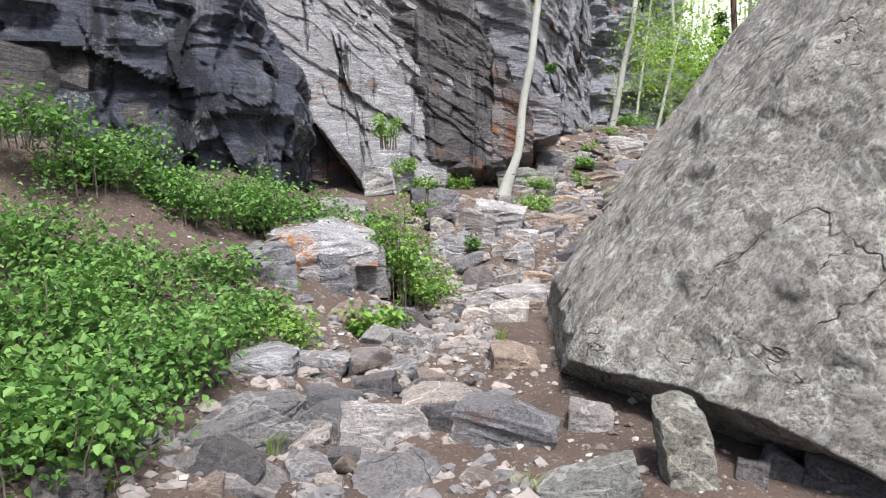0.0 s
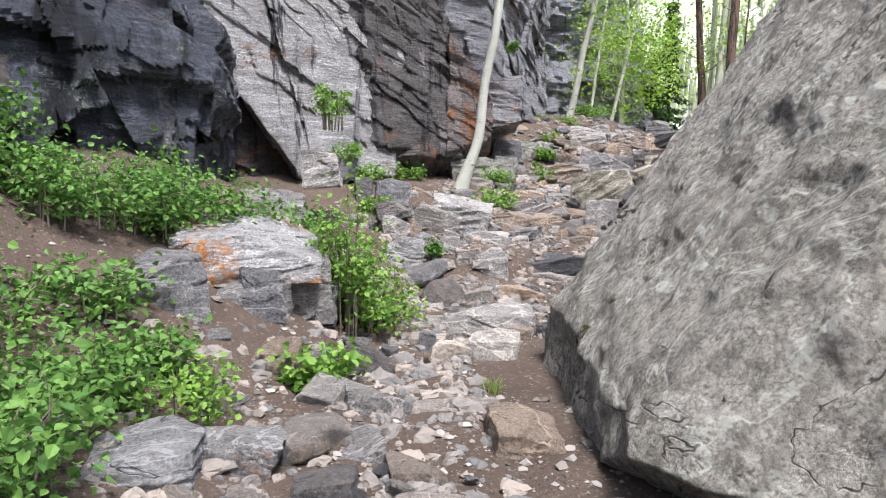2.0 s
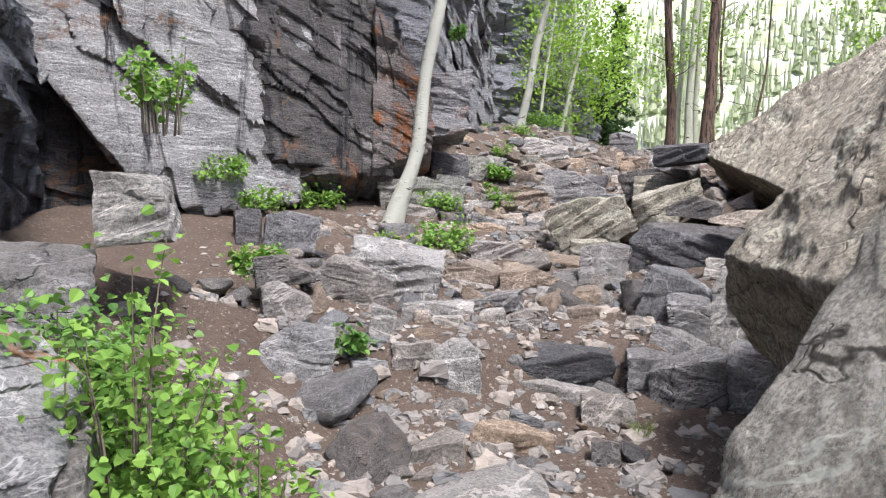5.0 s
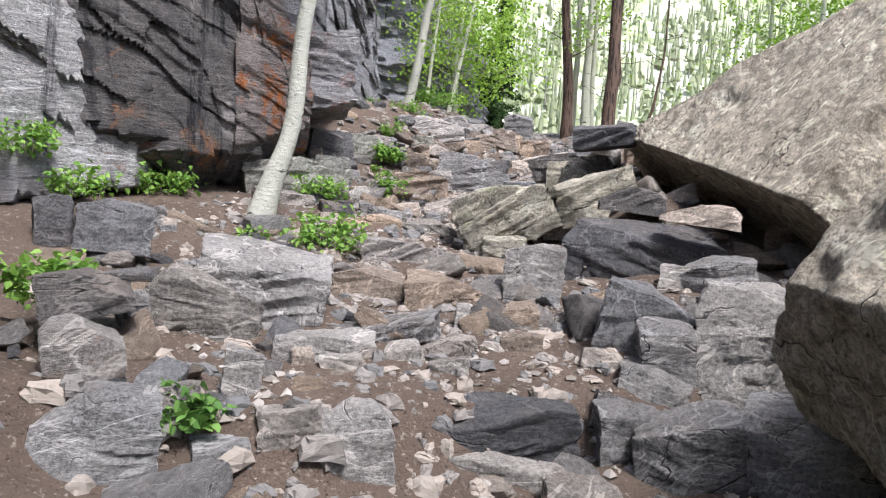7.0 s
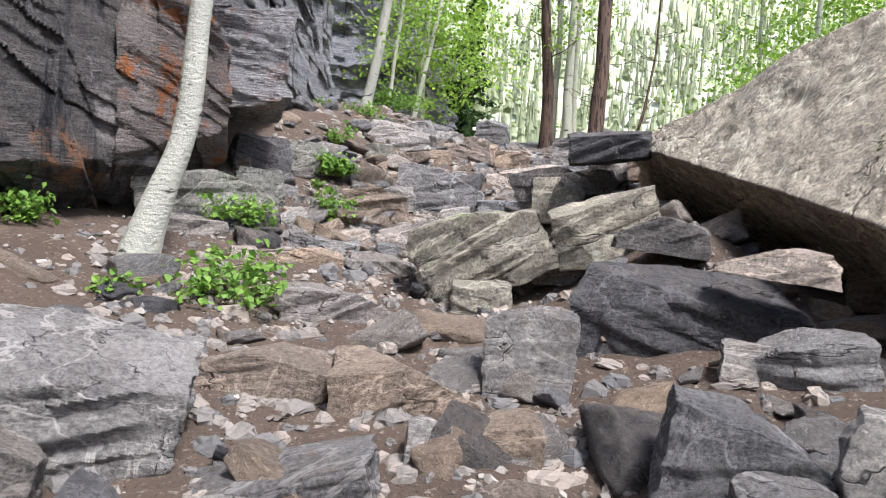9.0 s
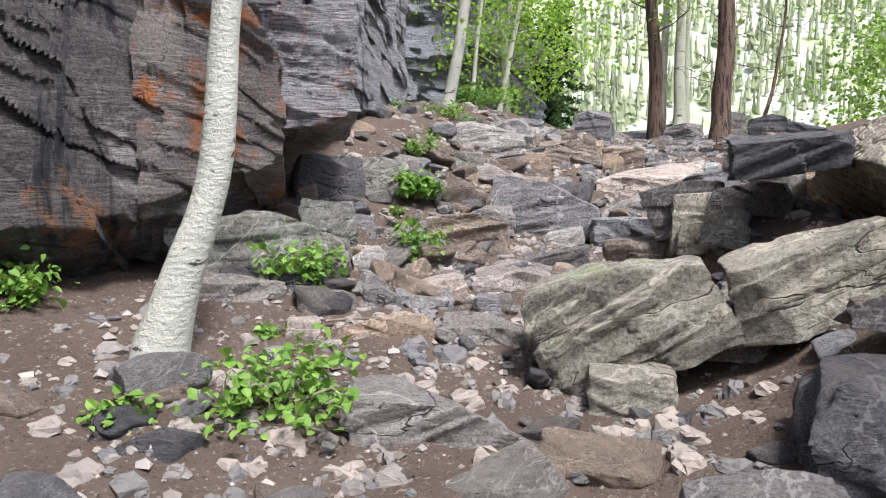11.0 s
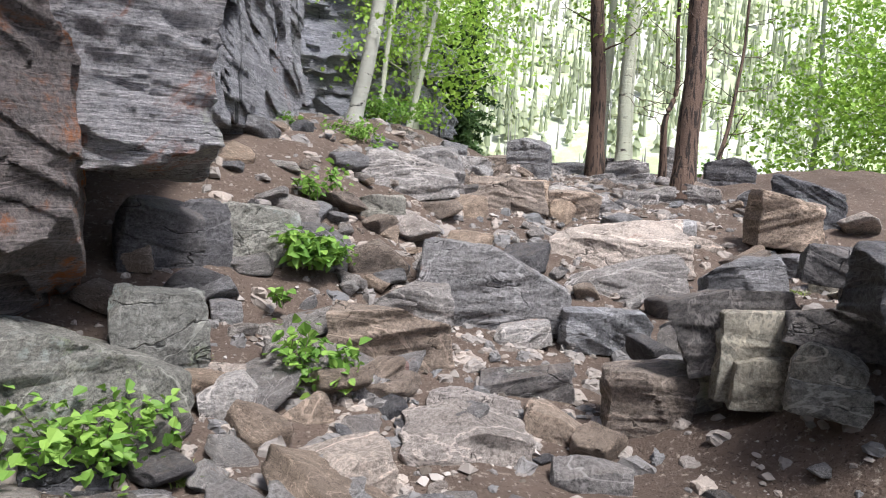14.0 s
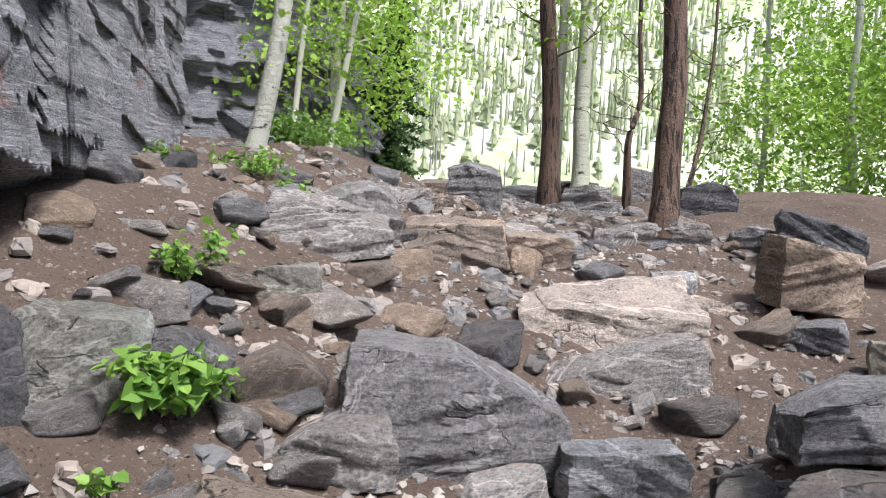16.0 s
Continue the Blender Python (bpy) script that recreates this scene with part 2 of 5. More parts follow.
BANDED = stone("banded_dark_cliff", (0.075, 0.075, 0.085), (0.44, 0.435, 0.45), (8, -12, 0), 12, lichen=0.4, rust=0.4, rust_col=(0.4, 0.17, 0.08), dust=0.1, relief=0.07, swing=0.0, soot=0.4, wash=0.4)


def leafy(name, a, b2, rough=0.55):
    m, nt, b = nodes_of(name, rough, 0.3)
    w = Web(nt)
    isl = nt.nodes.new("ShaderNodeNewGeometry").outputs["Random Per Island"]
    n = w.noise(w.coord(), 3.0, 3)
    col = w.mix(w.math("ADD", w.math("MULTIPLY", isl, 0.7), w.math("MULTIPLY", n, 0.3)), a, b2)
    w.put(b.inputs["Base Color"], col)
    tr = nt.nodes.new("ShaderNodeBsdfTranslucent")
    w.put(tr.inputs["Color"], col)
    mx = nt.nodes.new("ShaderNodeMixShader")
    mx.inputs[0].default_value = 0.4
    w.put(mx.inputs[1], b.outputs[0])
    w.put(mx.inputs[2], tr.outputs[0])
    w.put(nt.nodes["Material Output"].inputs[0], mx.outputs[0])
    return m


LEAF = leafy("currant_leaves", (0.05, 0.13, 0.025), (0.22, 0.37, 0.08))
LEAF2 = leafy("young_leaves", (0.09, 0.2, 0.03), (0.29, 0.44, 0.08))
ASPEN = leafy("aspen_leaves", (0.16, 0.3, 0.03), (0.4, 0.55, 0.09))
# distant foliage: haze and overexposure are mixed into these light greens
HAZETREE = leafy("far_conifers", (0.34, 0.38, 0.22), (0.5, 0.53, 0.34), 0.9)
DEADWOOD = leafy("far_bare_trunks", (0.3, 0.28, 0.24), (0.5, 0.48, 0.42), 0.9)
NEEDLE = leafy("spruce_needles", (0.035, 0.07, 0.025), (0.1, 0.16, 0.05), 0.7)
GRASS = leafy("grass_blades", (0.16, 0.24, 0.04), (0.36, 0.42, 0.12))


def bark(name, base, scar, scar_amount, scale=(8, 8, 3)):
    m, nt, b = nodes_of(name, 0.75, 0.2)
    w = Web(nt)
    v = w.coord((1, 1, 1))
    s = w.coord(scale)
    col = w.mix(w.noise(v, 5, 6, 0.65), tuple(c * 0.72 for c in base), tuple(min(1, c * 1.18) for c in base))
    col = w.mix(w.step(w.noise(s, 1.0, 5, 0.65, 0.4), 0.66 - scar_amount, 0.72 - scar_amount), col, scar)
    w.put(b.inputs["Base Color"], col)
    w.bump(w.math("ADD", w.noise(s, 2.0, 6, 0.7), w.noise(v, 40, 4)), 0.012, b)
    return m


BIRCH = bark("white_aspen_bark", (0.42, 0.41, 0.34), (0.05, 0.045, 0.04), 0.04, (6, 6, 16))
PALEBARK = bark("pale_green_bark", (0.46, 0.46, 0.34), (0.07, 0.06, 0.05), 0.05, (4, 4, 18))
BROWN = bark("brown_furrowed_bark", (0.13, 0.085, 0.06), (0.03, 0.022, 0.017), 0.16, (26, 26, 3))
TWIG = bark("grey_twigs", (0.2, 0.16, 0.12), (0.08, 0.06, 0.05), 0.1)

m, nt, b = nodes_of("trail_dirt", 0.95, 0.1)
w = Web(nt)
v = w.coord((1, 1, 1), shift=False)
far = nt.nodes.new("ShaderNodeSeparateXYZ")
w.put(far.inputs[0], v)
soil = w.mix(w.noise(v, 1.6, 6, 0.65), (0.06, 0.043, 0.033), (0.175, 0.13, 0.1))
soil = w.mix(w.step(w.noise(v, 34, 5, 0.7), 0.55, 0.7), soil, (0.3, 0.25, 0.2))
soil = w.mix(w.step(w.noise(v, 60, 5, 0.7), 0.56, 0.66), soil, (0.05, 0.035, 0.027))
# pale rock and dry grass, lightened further for the overexposed sunlit slope
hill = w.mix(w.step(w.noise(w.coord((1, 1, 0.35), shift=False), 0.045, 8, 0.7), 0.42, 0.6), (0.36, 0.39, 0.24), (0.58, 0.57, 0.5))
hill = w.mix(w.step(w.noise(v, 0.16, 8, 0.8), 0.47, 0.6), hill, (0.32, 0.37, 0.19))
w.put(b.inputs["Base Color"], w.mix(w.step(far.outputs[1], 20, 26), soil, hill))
w.bump(w.math("ADD", w.noise(v, 22, 7, 0.75), w.math("MULTIPLY", w.noise(v, 75, 4), 0.5)), 0.03, b)
DIRT = m


# ---- the ground: one sheet from the trail to the far mountain ----
TRAIL_Y = [-30, 0, 5.4, 7.1, 8.75, 8.95, 9.9, 11.5, 12.6, 13.5, 14.5, 15.3, 16.1, 17.7, 19.5]
TRAIL_Z = [-1.6, 0.0, 0.38, 0.44, 0.66, 0.88, 1.02, 1.22, 1.45, 1.58, 1.8, 2.15, 2.4, 2.76, 2.95]
LINE_Y = [-30, 0, 5, 7, 9, 11, 12.6, 14, 16, 18, 40]
LINE_X = [0, 0, 0, 0.4, 1.2, 1.8, 2.5, 3.6, 5.2, 6.6, 20]


def ground_z(x, y):
    x, y = np.asarray(x, float), np.asarray(y, float)
    z = np.interp(y, TRAIL_Y, TRAIL_Z)
    off = x - np.interp(y, LINE_Y, LINE_X)
    left = np.clip(-off - 0.75, 0, 3.0 - 1.5 * smooth(13, 15, y))
    right = np.clip(off - 0.8, 0, 3.0)
    near = 1 - smooth(15.5, 19, y)
    z = z + (0.24 + 0.28 * smooth(4.8, 6.2, y) - 0.4 * smooth(8, 10, y) + 0.16 * smooth(14, 16.5, y)) * left + 0.2 * right * smooth(6, 9, y) * (0.25 + 0.75 * near)
    # the heap of blocks between the trail and the sloping slab boulder
    along = np.clip((y - 11.1) / 2.2, 0, 1)
    z = z + 0.38 * np.exp(-(((x - 4.0 - 0.85 * along) / 0.5) ** 2 + ((y - 11.1 - 2.2 * along) / 0.55) ** 2))
    s = (x - 2) * 0.5 + (y - 12) * 0.87
    z = z - 9.0 * smooth(8.5, 45, s) + 0.62 * np.clip(s - 75, 0, 420)
    return z


def ground_mesh():
    def axis(a, b2, step, reach):
        core = np.arange(a, b2, step)
        g, out = step, []
        x = 0
        while x < reach:
            g *= 1.13
            x += min(g, 14)
            out.append(x)
        return np.concatenate([a - np.array(out)[::-1], core, core[-1] + np.array(out)])

    xs, ys = axis(-3.0, 9.0, 0.05, 620), axis(1.0, 20.0, 0.05, 620)
    gx, gy = np.meshgrid(xs, ys)
    x, y = gx.ravel(), gy.ravel()
    z = ground_z(x, y)
    p = np.stack([x, y, z * 0], 1)
    close = 1 - smooth(25, 60, np.hypot(x, y - 8))
    z += close * (0.09 * fbm(p * 1.1, 3, 5) + 0.05 * fbm(p * 5, 4, 9))
    z += (1 - close) * (4.0 * fbm(p * 0.05, 4, 21) + 14.0 * fbm(p * 0.012, 3, 4) * smooth(90, 200, np.hypot(x, y)))
    nx, ny = len(xs), len(ys)
    i = (np.arange(ny - 1)[:, None] * nx + np.arange(nx - 1)).ravel()
    faces = np.stack([i, i + 1, i + nx + 1, i + nx], 1)
    return mesh_of("ground", np.stack([x, y, z], 1), faces, DIRT)


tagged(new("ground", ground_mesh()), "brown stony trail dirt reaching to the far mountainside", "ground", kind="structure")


# ---- rock solids: planes cut a box, then the faces are weathered ----
@functools.lru_cache(None)
def shell(n):
    """The grid on the six sides of a cube from -1 to 1."""
    index, pts, faces = {}, [], []
    for ax in range(3):
        for side in (0, n):
            ids = np.zeros((n + 1, n + 1), int)
            for a in range(n + 1):
                for b2 in range(n + 1):
                    q = [0, 0, 0]
                    q[ax], q[(ax + 1) % 3], q[(ax + 2) % 3] = side, a, b2
                    k = tuple(q)
                    if k not in index:
                        index[k] = len(pts)
                        pts.append(k)
                    ids[a, b2] = index[k]
            f = np.stack([ids[:-1, :-1], ids[1:, :-1], ids[1:, 1:], ids[:-1, 1:]], -1).reshape(-1, 4)
            faces.append(f if side else f[:, ::-1])
    return np.array(pts) / n * 2 - 1, np.concatenate(faces)


def cut_box(centre, half, planes, n, rough, strata, seed, tilt=(0.15, 0.25), chunk=0.0):
    """Points of a weathered solid: a box round centre, cut by planes (point, outward normal), with layered relief."""
    c, half = np.array(centre, float), np.array(half, float)
    pts, faces = shell(n)
    p = pts * half
    far = np.linalg.norm(p, axis=1)
    way = p / far[:, None]
    reach = far.copy()
    which = np.full(len(p), -1)
    for k, (q, nrm) in enumerate(planes):
        nrm = np.array(nrm, float) / np.linalg.norm(nrm)
        d = max(float(nrm @ (np.array(q, float) - c)), 0.02)
        along = way @ nrm
        r = np.where(along > 1e-6, d / np.maximum(along, 1e-6), 1e9)
        which = np.where(r < reach, k, which)
        reach = np.minimum(reach, r)
    p = way * reach[:, None]
    size = float(half.mean())
    w0 = p + c
    # bedding: layers step in and out along a tilted direction
    bed = np.array([tilt[0], tilt[1], 1.0])
    bed /= np.linalg.norm(bed)
    h = w0 @ bed
    lay = np.stack([h * 9.0 / max(size, 0.25) ** 0.6, (w0[:, 0] + seed) * 0.9, w0[:, 1] * 0.9], 1)
    step = vnoise(lay, seed) + 0.6 * vnoise(lay * [2.3, 1.4, 1.4], seed + 3)
    step = np.round(step * 2.5) / 2.5 * 0.7 + step * 0.3
    bulge = fbm(w0 * (1.3 / max(size, 0.15)), 3, seed + 11)
    grit = fbm(w0 * (6.0 / max(size, 0.15) ** 0.7), 4, seed + 19)
    flat = 1 - 0.75 * (np.abs(way[:, 2]) > 0.7) * (strata > 0)
    d = strata * step * flat + rough * (1.3 * bulge + (0.55 if strata else 0.9) * grit)
    if chunk:
        u = 1.0 if size > 0.8 else 0.9 / size
        cell = np.floor(np.stack([w0 @ bed * 1.6 * u + 0.3 * vnoise(w0 * 1.5, seed), (w0[:, 0] * 0.9 + 0.35 * h) * u, (w0[:, 1] * 0.8 - 0.3 * h) * u], 1))
        d = d + chunk * hashed(cell[:, 0], cell[:, 1], cell[:, 2], seed + 31)
        cell = np.floor(np.stack([h * 4.5 * u + 0.4 * vnoise(w0 * 3, seed), (w0[:, 0] * 2.3 - 0.5 * h) * u, (w0[:, 1] * 2.1 + 0.4 * h) * u], 1))
        d = d + 0.4 * chunk * hashed(cell[:, 0], cell[:, 1], cell[:, 2], seed + 37)
    p = p + way * d[:, None]
    return p, faces


def massif(name, centre, half, planes, mat, parent, n=110, rough=0.07, strata=0.06, seed=1, tilt=(0.1, 0.2), chunk=0.06, label=""):
    p, f = cut_box(centre, half, planes, n, rough, strata, seed, tilt, chunk)
    me = mesh_of(name, p + np.array(centre), f, mat)
    me.set_sharp_from_angle(angle=radians(35))
    return part(name, me, parent, label)


cliff = thing("cliff", "tall layered grey and black gneiss cliff along the trail", "cliff", kind="structure")
# the wet black wall, coming forward to the west
massif("rock_face", (-3.6, 9.3, 3.4), (2.4, 3.6, 4.2), [((-1.45, 8.5, 2.3), (0.68, -0.73, 0.05)), ((-2.6, 7.4, 2.2), (0.8, -0.6, -0.1)), ((-1.65, 8.5, 2.5), (1, 0.12, 0.45)), ((-1.75, 8.4, 2.2), (1, 0.1, -0.15)), ((-1.8, 8.1, 1.6), (0.6, -0.6, -0.5))], BLACK, cliff, 160, 0.13, 0.11, 3, (-0.12, 0.1), 0.16, "wet blue-black rock wall with orange and white lichen")
massif("rock_face", (-3.4, 9.4, 0.9), (2.2, 3.4, 1.6), [((-1.75, 8.45, 1.2), (0.68, -0.73, 0.0)), ((-2.85, 7.4, 1), (0.8, -0.6, 0)), ((-2.0, 8.4, 1), (1, 0.1, 0))], BLACK, cliff, 110, 0.12, 0.09, 4, (-0.1, 0.1), 0.12)
# the great streaked block and its undercut foot
massif("rock_face", (-1.7, 12.9, 4.7), (3.4, 5.2, 3.4), [((-1.0, 8.45, 2.3), (-0.8, -0.2, -0.62)), ((-1.0, 8.45, 2.3), (0.93, -0.24, 0.0)), ((-1.0, 8.4, 2.4), (0.25, -0.95, 0.1)), ((-0.1, 12.45, 2.4), (0.6, -0.8, 0.12)), ((-0.3, 11, 1.98), (0.25, -0.2, -1)), ((1.5, 13.55, 3), (0.55, 0.1, -0.32))], STREAKED, cliff, 180, 0.08, 0.06, 7, (0.5, 0.15), 0.12, "streaked pale grey rock block with an overhanging foot")
# foot wall set back, the shade of the recess put into its colour
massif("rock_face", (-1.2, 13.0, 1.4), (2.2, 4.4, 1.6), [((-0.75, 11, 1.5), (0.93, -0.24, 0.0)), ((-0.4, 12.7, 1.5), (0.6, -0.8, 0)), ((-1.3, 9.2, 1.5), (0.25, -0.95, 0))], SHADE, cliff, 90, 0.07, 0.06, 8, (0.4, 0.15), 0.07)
# dark stained block behind the leaning trunk, and the orange-crusted one beside it
massif("rock_face", (0.1, 14.1, 4.0), (1.05, 1.8, 2.25), [((-0.05, 12.42, 2.4), (0.6, -0.8, 0.08)), ((0.4, 12.9, 2.0), (0.3, -0.5, -0.85)), ((1.15, 13.2, 3), (0.95, -0.1, 0.3))], SHADE, cliff, 130, 0.09, 0.07, 19, (0.35, 0.15), 0.09, "sooty black and tan stained rock block")
massif("rock_face", (1.28, 14.2, 2.95), (0.4, 1.3, 1.0), [((1.0, 13.15, 2.5), (0.62, -0.78, 0.05)), ((1.45, 13.55, 2.3), (0.5, -0.3, -0.75)), ((1.5, 13.7, 3.2), (0.75, 0.1, 0.62))], ORANGE, cliff, 90, 0.07, 0.05, 9, (0.3, 0.15), 0.06, "rock face crusted with orange lichen")
# the dark banded block further along, hollow beneath
massif("rock_face", (1.7, 17.2, 5.2), (2.6, 3.6, 3.0), [((1.75, 13.95, 3.5), (0.2, -0.97, -0.05)), ((2.2, 15.0, 3.0), (0.9, -0.43, 0.05)), ((3.9, 17.5, 4), (0.75, 0.65, 0.0)), ((2.2, 15.2, 2.95), (0.35, -0.3, -1))], BANDED, cliff, 160, 0.1, 0.07, 12, (0.2, 0.1), 0.12, "dark finely banded rock face with rust stains")
# wall of the hollow, near-black in place of the overhang's shade
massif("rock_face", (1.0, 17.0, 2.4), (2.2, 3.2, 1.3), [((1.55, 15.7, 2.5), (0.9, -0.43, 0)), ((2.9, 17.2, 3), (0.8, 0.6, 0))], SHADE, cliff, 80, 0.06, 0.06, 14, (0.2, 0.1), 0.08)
massif("rock_face", (1.85, 14.3, 3.02), (0.34, 0.45, 0.42), [((1.68, 13.75, 3.05), (-0.5, -0.8, 0.1)), ((2.1, 14.2, 2.62), (0.3, -0.2, -1)), ((1.7, 13.8, 3.35), (-0.1, -0.3, 1))], BANDED, cliff, 50, 0.05, 0.03, 15, (0.2, 0.1), 0.03, "rust-stained wedge of rock")
# far shoulder behind the trees, and the mass that closes the west
massif("rock_face", (3.5, 27.5, 6.5), (5.5, 3.5, 6.5), [((8.3, 25, 5), (0.9, -0.2, 0.12)), ((5, 24.3, 5), (0.15, -1, 0.1))], BANDED, cliff, 130, 0.35, 0.22, 16, (0.1, 0.15), 0.35, "distant layered rock shoulder")
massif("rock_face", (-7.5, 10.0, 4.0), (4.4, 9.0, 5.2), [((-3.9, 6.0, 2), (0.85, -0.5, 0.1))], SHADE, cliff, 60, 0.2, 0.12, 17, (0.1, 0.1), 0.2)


def boulder(label, centre, half, planes, mat, n=90, rough=0.06, strata=0.0, seed=1, tilt=(0.2, 0.3), chunk=0.0):
    ob = thing("boulder", label, "boulder", "boulders beside the trail")
    ob.location = (centre[0], centre[1], centre[2] - half[2])
    p, f = cut_box(centre, half, planes, n, rough, strata, seed, tilt, chunk)
    part("stone", mesh_of("stone", p + np.array([0, 0, half[2]]), f, mat), ob)
    return ob


boulder("huge rough grey granite boulder spotted with lichen and moss", (2.9, 4.9, 1.35), (2.5, 2.6, 1.9), [((1.19, 3.7, 0.7), (-0.75, -0.5, 0.44)), ((1.15, 4.17, 1.17), (-0.81, 0.04, 0.59)), ((0.84, 5.2, 0.6), (-1, 0.1, 0.12)), ((0.85, 4.4, 0.42), (-0.5, -0.3, -0.8)), ((1.75, 6.6, 1.6), (-0.5, 0.8, 0.3)), ((3, 4.5, 3.0), (-0.25, -0.15, 1)), ((1.6, 3.1, 0.6), (-0.3, -0.9, 0.05))], BOULDER, 240, 0.1, 0.0, 22, (0.3, 0.5), 0.0)
boulder("grey boulder end leaning against the huge boulder", (2.75, 7.3, 1.55), (1.0, 0.75, 0.95), [((1.95, 7.4, 1.5), (-0.8, 0.2, -0.45)), ((2.02, 7.3, 1.7), (-0.75, 0.15, 0.55)), ((2.5, 7.9, 1.6), (-0.2, 0.9, 0.3)), ((2.4, 7.5, 0.95), (-0.4, 0.2, -0.9))], BOULDER, 110, 0.08, 0.0, 23, (0.2, 0.4), 0.0)
boulder("long sloping granite slab boulder with mossy lower edge", (5.6, 11.6, 2.4), (2.0, 3.2, 1.45), [((4.43, 10.79, 2.55), (-0.78, 0.06, 0.62)), ((4.1, 10.84, 2.12), (-1.44, 0.81, -2.14)), ((4.3, 9.2, 2), (-0.35, -0.92, 0.15)), ((4.6, 11.5, 2.7), (-0.17, 0.33, 0.85))], BOULDER, 180, 0.09, 0.0, 24, (0.3, 0.3), 0.0)


# ---- stones of the trail ----
LABELS = {"grey_gneiss": "grey foliated gneiss", "dark_gneiss": "dark grey gneiss", "tan_gneiss": "brownish tan gneiss", "pale_gneiss": "pale streaked gneiss", "beige_slab": "worn beige rock", "reddish_stone": "reddish brown stone", "lichened_stone": "green-lichened grey stone", "orange_stained_gneiss": "orange-stained layered gneiss"}


def rock(name, x, y, z, w, d, h, turn, mat, seed, tip=0.0, lean=None):
    """One angular stone, w across, d deep and h high, its foot at x, y, z: a block with broken corners and split layers."""
    rng = np.random.default_rng(seed)
    half = np.array([w, d, h]) / 2 * 1.05
    planes = []
    low = h < 0.5 * min(w, d) or name != "rock"
    for k in range(9):
        a = rng.uniform(0, 6.283)
        nrm = np.array([math.cos(a), math.sin(a), rng.uniform(-0.25, 0.45 if low else 0.9)]) / half ** 0.6
        nrm /= np.linalg.norm(nrm)
        planes.append((nrm * float(np.abs(nrm) @ half) * (rng.uniform(0.7, 0.95) if name == "rock" else rng.uniform(0.86, 1.02)), nrm))
    planes.append(((0, 0, half[2] * 0.9), (rng.uniform(-0.2, 0.2), rng.uniform(-0.22, 0.08), 1.0)))
    planes.append(((rng.uniform(-0.3, 0.3) * half[0], 0, half[2] * 0.82), (rng.uniform(-0.55, 0.55), rng.uniform(-0.4, 0.4), 1.0)))
    planes.append(((0, -half[1] * 0.9, 0), (rng.uniform(-0.35, 0.35), -1, rng.uniform(-0.2, 0.35))))
    size = float(np.mean(half))
    p, f = cut_box((0, 0, 0), half, planes, int(np.clip(18 + 60 * size, 20, 46)), 0.05 * size, 0.055 * size, seed, (rng.uniform(-0.5, 0.5), rng.uniform(-0.5, 0.5)), 0.035 * size)
    p[:, 2] += h / 2
    me = mesh_of(name, p, f, mat)
    me.set_sharp_from_angle(angle=radians(28))
    ob = new(name, me)
    ob.matrix_world = pose(x, y, z, tip, rng.uniform(-9, 9) if lean is None else lean, turn)
    bulk = max(w, d)
    word = "big" if bulk > 0.6 else "small" if bulk < 0.25 else ""
    kind = {"step_stone": "step stone set across the trail", "slab": "flat slab lying in the trail"}.get(name, "rock half sunk in the dirt")
    return tagged(ob, " ".join(q for q in (word, LABELS[mat.name], kind) if q), {"step_stone": "step", "slab": "slab"}.get(name, "rock"), "step stones of the trail" if name == "step_stone" else "rocks along the trail")


rock("rock", -1.08, 3.69, 0.23, 0.70, 0.56, 0.22, 22, GREY, 101)
rock("rock", -0.32, 3.67, 0.17, 0.43, 0.25, 0.30, 11, PALE, 102)
rock("rock", -0.01, 4.14, 0.21, 0.38, 0.31, 0.21, 0, BEIGE, 103)
rock("rock", 0.32, 3.72, 0.17, 0.52, 0.36, 0.30, -9, GREY, 104)
rock("rock", -0.43, 4.50, 0.23, 0.26, 0.26, 0.18, -3, DARK, 105)
rock("rock", -0.89, 4.90, 0.27, 0.45, 0.55, 0.20, 8, PALE, 106)
rock("rock", -1.15, 4.53, 0.32, 0.41, 0.45, 0.24, 13, PALE, 107)
rock("rock", -0.83, 3.14, 0.15, 0.38, 0.30, 0.15, 7, GREY, 108)
rock("rock", -0.70, 3.70, 0.17, 0.25, 0.24, 0.15, 3, GREY, 109)
rock("rock", -0.62, 3.29, 0.15, 0.19, 0.22, 0.16, 20, GREY, 110)
rock("rock", -0.18, 3.20, 0.13, 0.41, 0.46, 0.16, 6, GREY, 111)
rock("rock", -0.46, 3.41, 0.16, 0.15, 0.14, 0.15, 3, DARK, 112)
rock("rock", 0.76, 3.82, 0.18, 0.25, 0.19, 0.22, -12, GREY, 113)
rock("rock", 1.12, 3.20, 0.14, 0.22, 0.25, 0.47, -11, MOSSY, 114)
rock("rock", 0.63, 3.09, 0.13, 0.43, 0.24, 0.22, -4, MOSSY, 115)
rock("rock", 1.59, 3.34, 0.15, 0.23, 0.21, 0.18, -19, DARK, 116)
rock("rock", 1.85, 3.26, 0.15, 0.34, 0.32, 0.24, -32, DARK, 117)
rock("rock", 1.40, 3.26, 0.15, 0.13, 0.17, 0.17, -23, DARK, 118)
rock("rock", -1.49, 2.76, 0.28, 0.27, 0.25, 0.17, 32, DARK, 119)
rock("rock", -1.00, 3.01, 0.18, 0.15, 0.19, 0.15, 10, TAN, 120)
rock("rock", 0.18, 3.22, 0.14, 0.19, 0.12, 0.12, -2, TAN, 121)
rock("rock", -0.50, 3.14, 0.14, 0.12, 0.12, 0.14, 5, BEIGE, 122)
